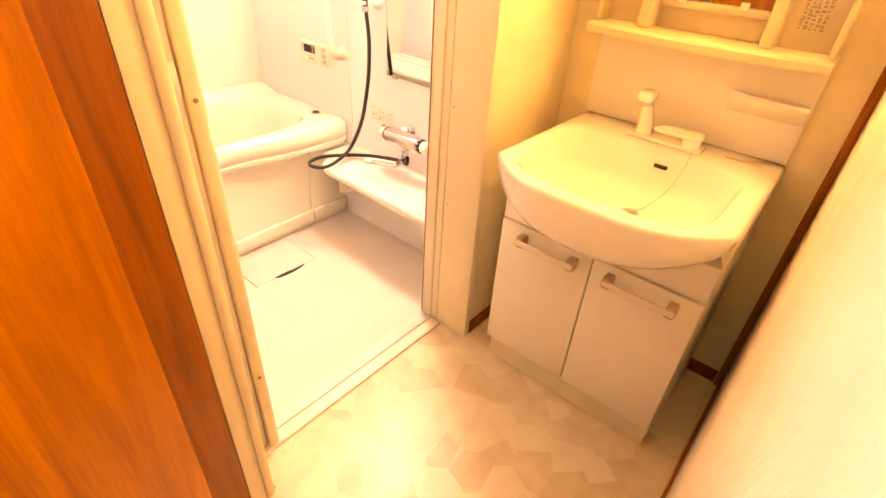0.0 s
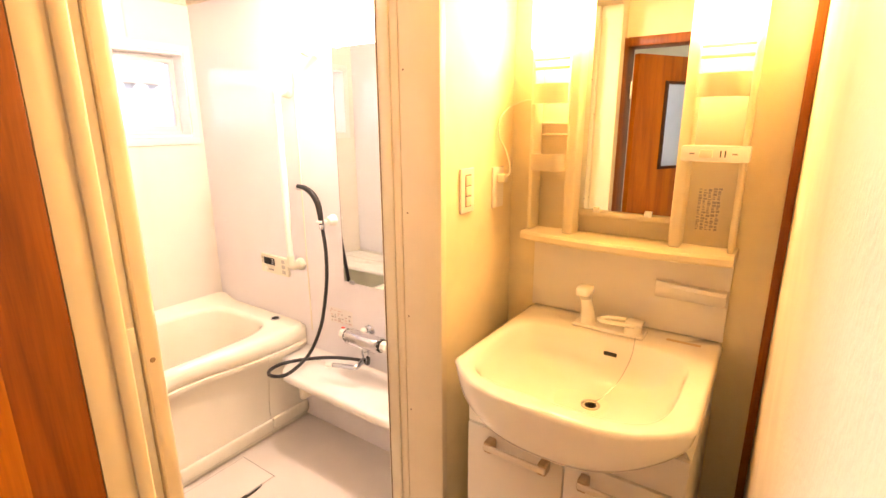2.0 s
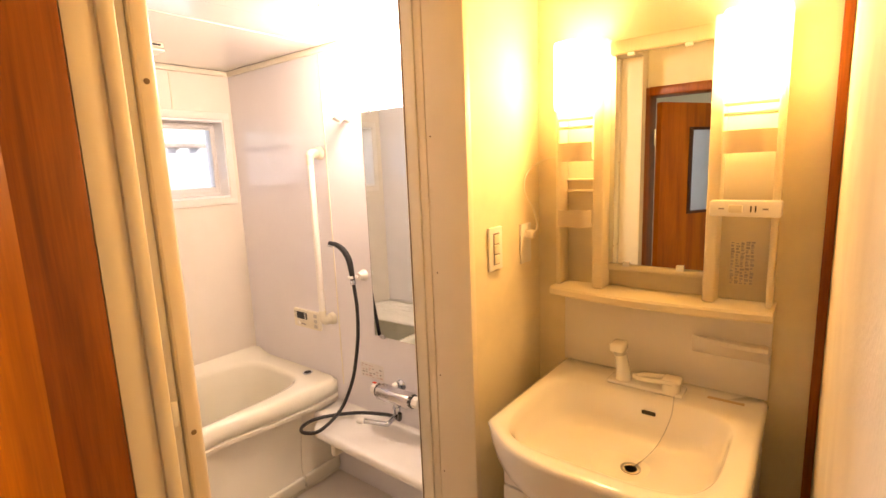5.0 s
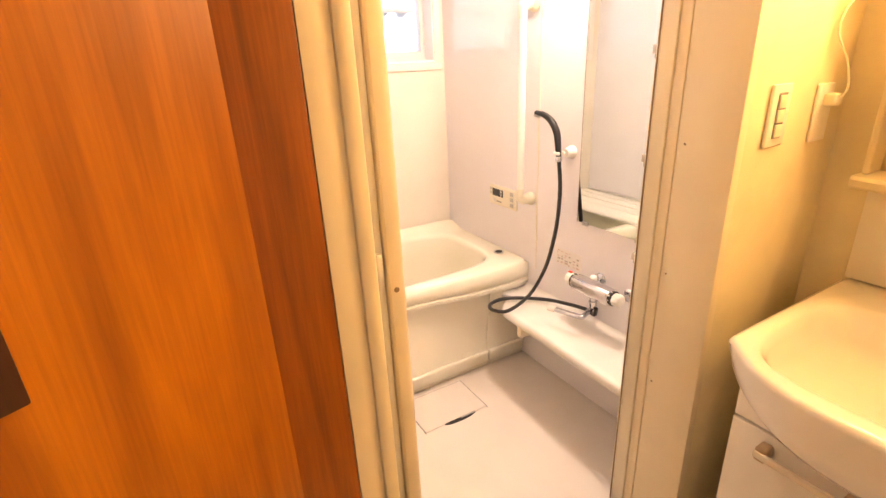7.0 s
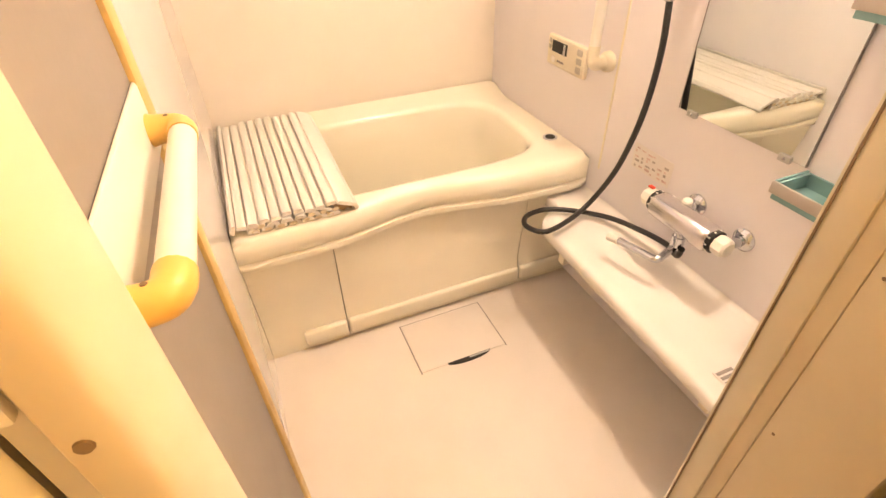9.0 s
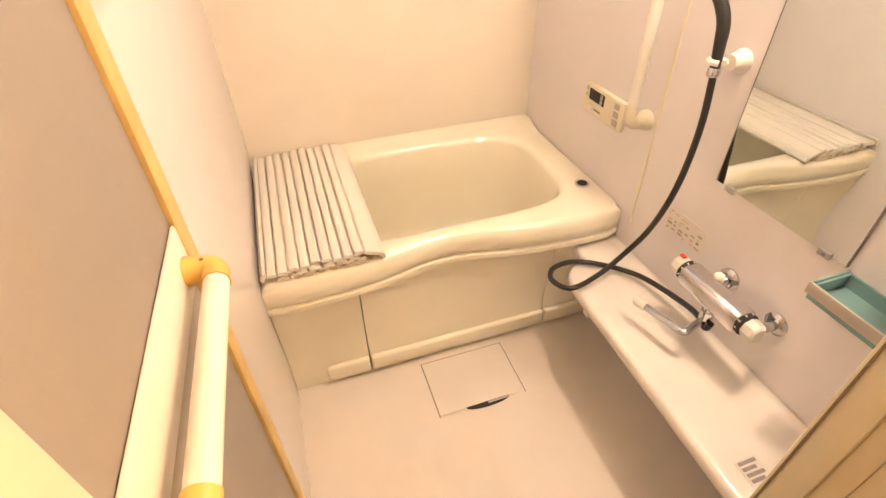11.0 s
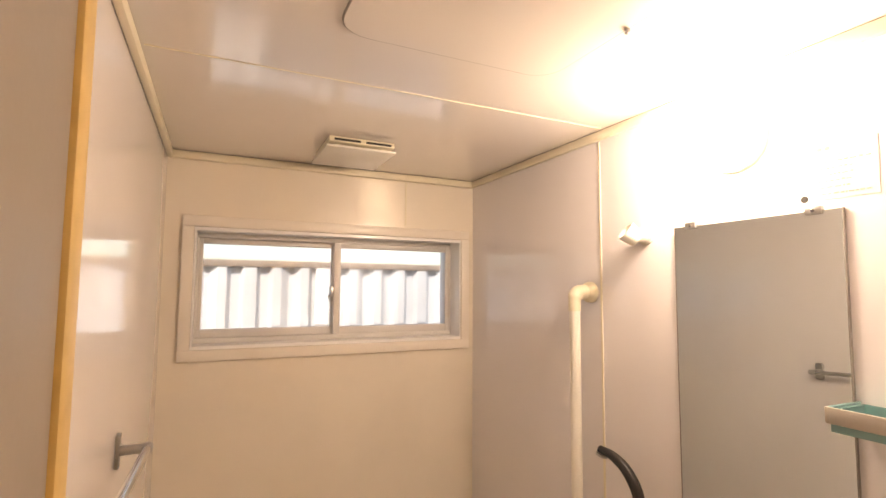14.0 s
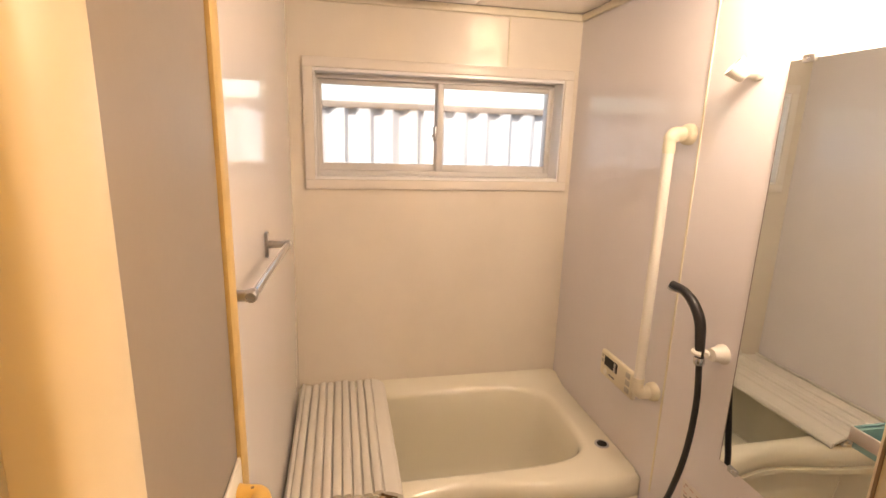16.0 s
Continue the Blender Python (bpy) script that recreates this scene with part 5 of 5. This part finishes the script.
                rr.append([bm.verts.new(p) for p in ((x, yf, zb), (x, yf, zt), (x, yf + 0.005, zt), (x, yf + 0.005, zb + 0.006), (x, 1.466, zb + 0.006), (x, 1.466, zb))])
            for p, q in zip(rr, rr[1:]):
                for k in range(6):
                    bm.faces.new((p[k], p[(k + 1) % 6], q[(k + 1) % 6], q[k]))
            bm.faces.new(rr[0])
            bm.faces.new(rr[-1])
            part("pocket", bm, M_POCKET, t, "grey-beige pocket tray")
        if side == "left":
            for z in (1.37, 1.405):
                part("shelf_rib", box(a, b, YV - 0.045, YV - 0.0305, z, z + 0.006, 0.002), M_CREAMLIT, t)
        else:
            sw = part("switch_strip", box(x0 - 0.006, x1 + 0.008, 1.425, 1.464, 1.312, 1.352, 0.005), M_WHITE, t)
            part("rocker", box(-0.103, -0.072, 1.421, 1.4255, 1.322, 1.342, 0.002), M_CREAM, sw)
            for x in (-0.056, -0.046):
                part("socket_slot", box(x, x + 0.003, 1.4235, 1.4255, 1.324, 1.340), M_DARK, sw, "dark socket slot", smooth=0)
            for x in (-0.125, -0.030):
                part("print_bar", box(x, x + 0.012, 1.4238, 1.4252, 1.330, 1.334), M_GREY, sw, smooth=0)
            rnd = random.Random(7)
            for c in range(5):
                zz = 1.120
                while zz < 1.232:
                    h = rnd.uniform(0.002, 0.007)
                    part("print_bar", box(-0.103 + c * 0.0115, -0.103 + c * 0.0115 + rnd.uniform(0.005, 0.010), YV - 0.0318, YV - 0.0308, zz, min(zz + h, 1.240)), M_PRINT, t, smooth=0)
                    zz += h + rnd.uniform(0.001, 0.004)
    # soap ledge in the splash back
    bm = bmesh.new()
    rr = []
    for i in range(17):
        u = i / 16
        x = -0.190 + (VX1 - 0.004 + 0.190) * u
        d = 0.048 * math.sin(math.pi * min(1, u * 0.62 + 0.02)) ** 0.7
        rr.append([bm.verts.new(p) for p in ((x, YV - 0.0165, 0.900), (x, YV - 0.0165 - d * 0.55, 0.912), (x, YV - 0.0165 - d, 0.944), (x, YV - 0.0165 - d * 0.9, 0.954), (x, YV - 0.0165, 0.950))])
    for p, q in zip(rr, rr[1:]):
        for k in range(5):
            bm.faces.new((p[k], p[(k + 1) % 5], q[(k + 1) % 5], q[k]))
    bm.faces.new(rr[0])
    bm.faces.new(rr[-1])
    part("soap_ledge", bm, M_CABINET, t)


M_CREAMLIT = translucent("cabinet_plastic", (0.83, 0.75, 0.55), 0.35, bump=0.0)
M_POCKET = translucent("pocket_plastic", (0.66, 0.58, 0.43), 0.4, bump=0.0)
mirror_cabinet()
lamp("vanity_bulb", "POINT", (-0.515, 1.448, 1.715), 3.9, WARM, 0.035)
lamp("vanity_bulb", "POINT", (-0.080, 1.448, 1.715), 3.1, WARM, 0.035)


def switch_plate():
    t = thing("light_switch", (XF, 1.25, 1.215), "cream three-rocker light switch on the wallpaper", "switch")
    part("plate", box(XF + 0.0005, XF + 0.009, 1.212, 1.286, 1.150, 1.282, 0.004, 3), M_WHITE, t)
    part("inset", box(XF + 0.009, XF + 0.0105, 1.232, 1.266, 1.168, 1.264, 0.001), M_GREY, t, "dark gap round the rockers", smooth=0)
    for k in range(3):
        part("rocker", box(XF + 0.009, XF + 0.0135, 1.235, 1.263, 1.171 + k * 0.0305, 1.198 + k * 0.0305, 0.0025), M_CREAM, t)
    t = thing("wall_socket", (XF, 1.44, 1.21), "cream wall socket with a plugged-in white cord", "socket")
    part("plate", box(XF + 0.0005, XF + 0.009, 1.405, 1.475, 1.140, 1.272, 0.004, 3), M_WHITE, t)
    pl = part("plug", box(XF + 0.009, XF + 0.036, 1.425, 1.455, 1.222, 1.250, 0.006, 3), M_CREAM, t)
    part("cord", tube(smooth_line([(XF + 0.034, 1.440, 1.238), (XF + 0.042, 1.452, 1.262), (XF + 0.028, 1.452, 1.32), (XF + 0.012, 1.425, 1.375), (XF + 0.010, 1.440, 1.425), (XF + 0.014, 1.485, 1.455), (XF + 0.020, 1.53, 1.47), (XF + 0.05, YV - 0.010, 1.48), (VX0 + 0.0, YV - 0.012, 1.48)], 6), 0.0024, 8), M_CREAM, pl, "thin cream cord")


switch_plate()


def washroom_vent():
    t = thing("wall_vent", (-0.08, YV, 1.97), "cream wall extractor fan with a slatted grille", "vent")
    x0, x1, z0, z1 = -0.178, 0.020, 1.955, 2.150
    part("frame", box(x0, x1, YV - 0.012, YV - 0.0005, z0, z1, 0.004), M_CREAM, t)
    part("backing", box(x0 + 0.012, x1 - 0.012, YV - 0.016, YV - 0.0125, z0 + 0.015, z1 - 0.015), M_DARK, t, "dark grille backing", smooth=0)
    for nm, b in (("rim", (x0, x1, z0, z0 + 0.014)), ("rim", (x0, x1, z1 - 0.014, z1)), ("rim", (x0, x0 + 0.011, z0 + 0.014, z1 - 0.014)), ("rim", (x1 - 0.011, x1, z0 + 0.014, z1 - 0.014))):
        part(nm, box(b[0], b[1], YV - 0.034, YV - 0.0125, b[2], b[3], 0.004), M_CREAM, t)
    for k in range(16):
        x = x0 + 0.016 + k * 0.0107
        part("slat", box(x, x + 0.0055, YV - 0.030, YV - 0.0165, z0 + 0.0145, z1 - 0.0145), M_CREAM, t, smooth=0)


washroom_vent()
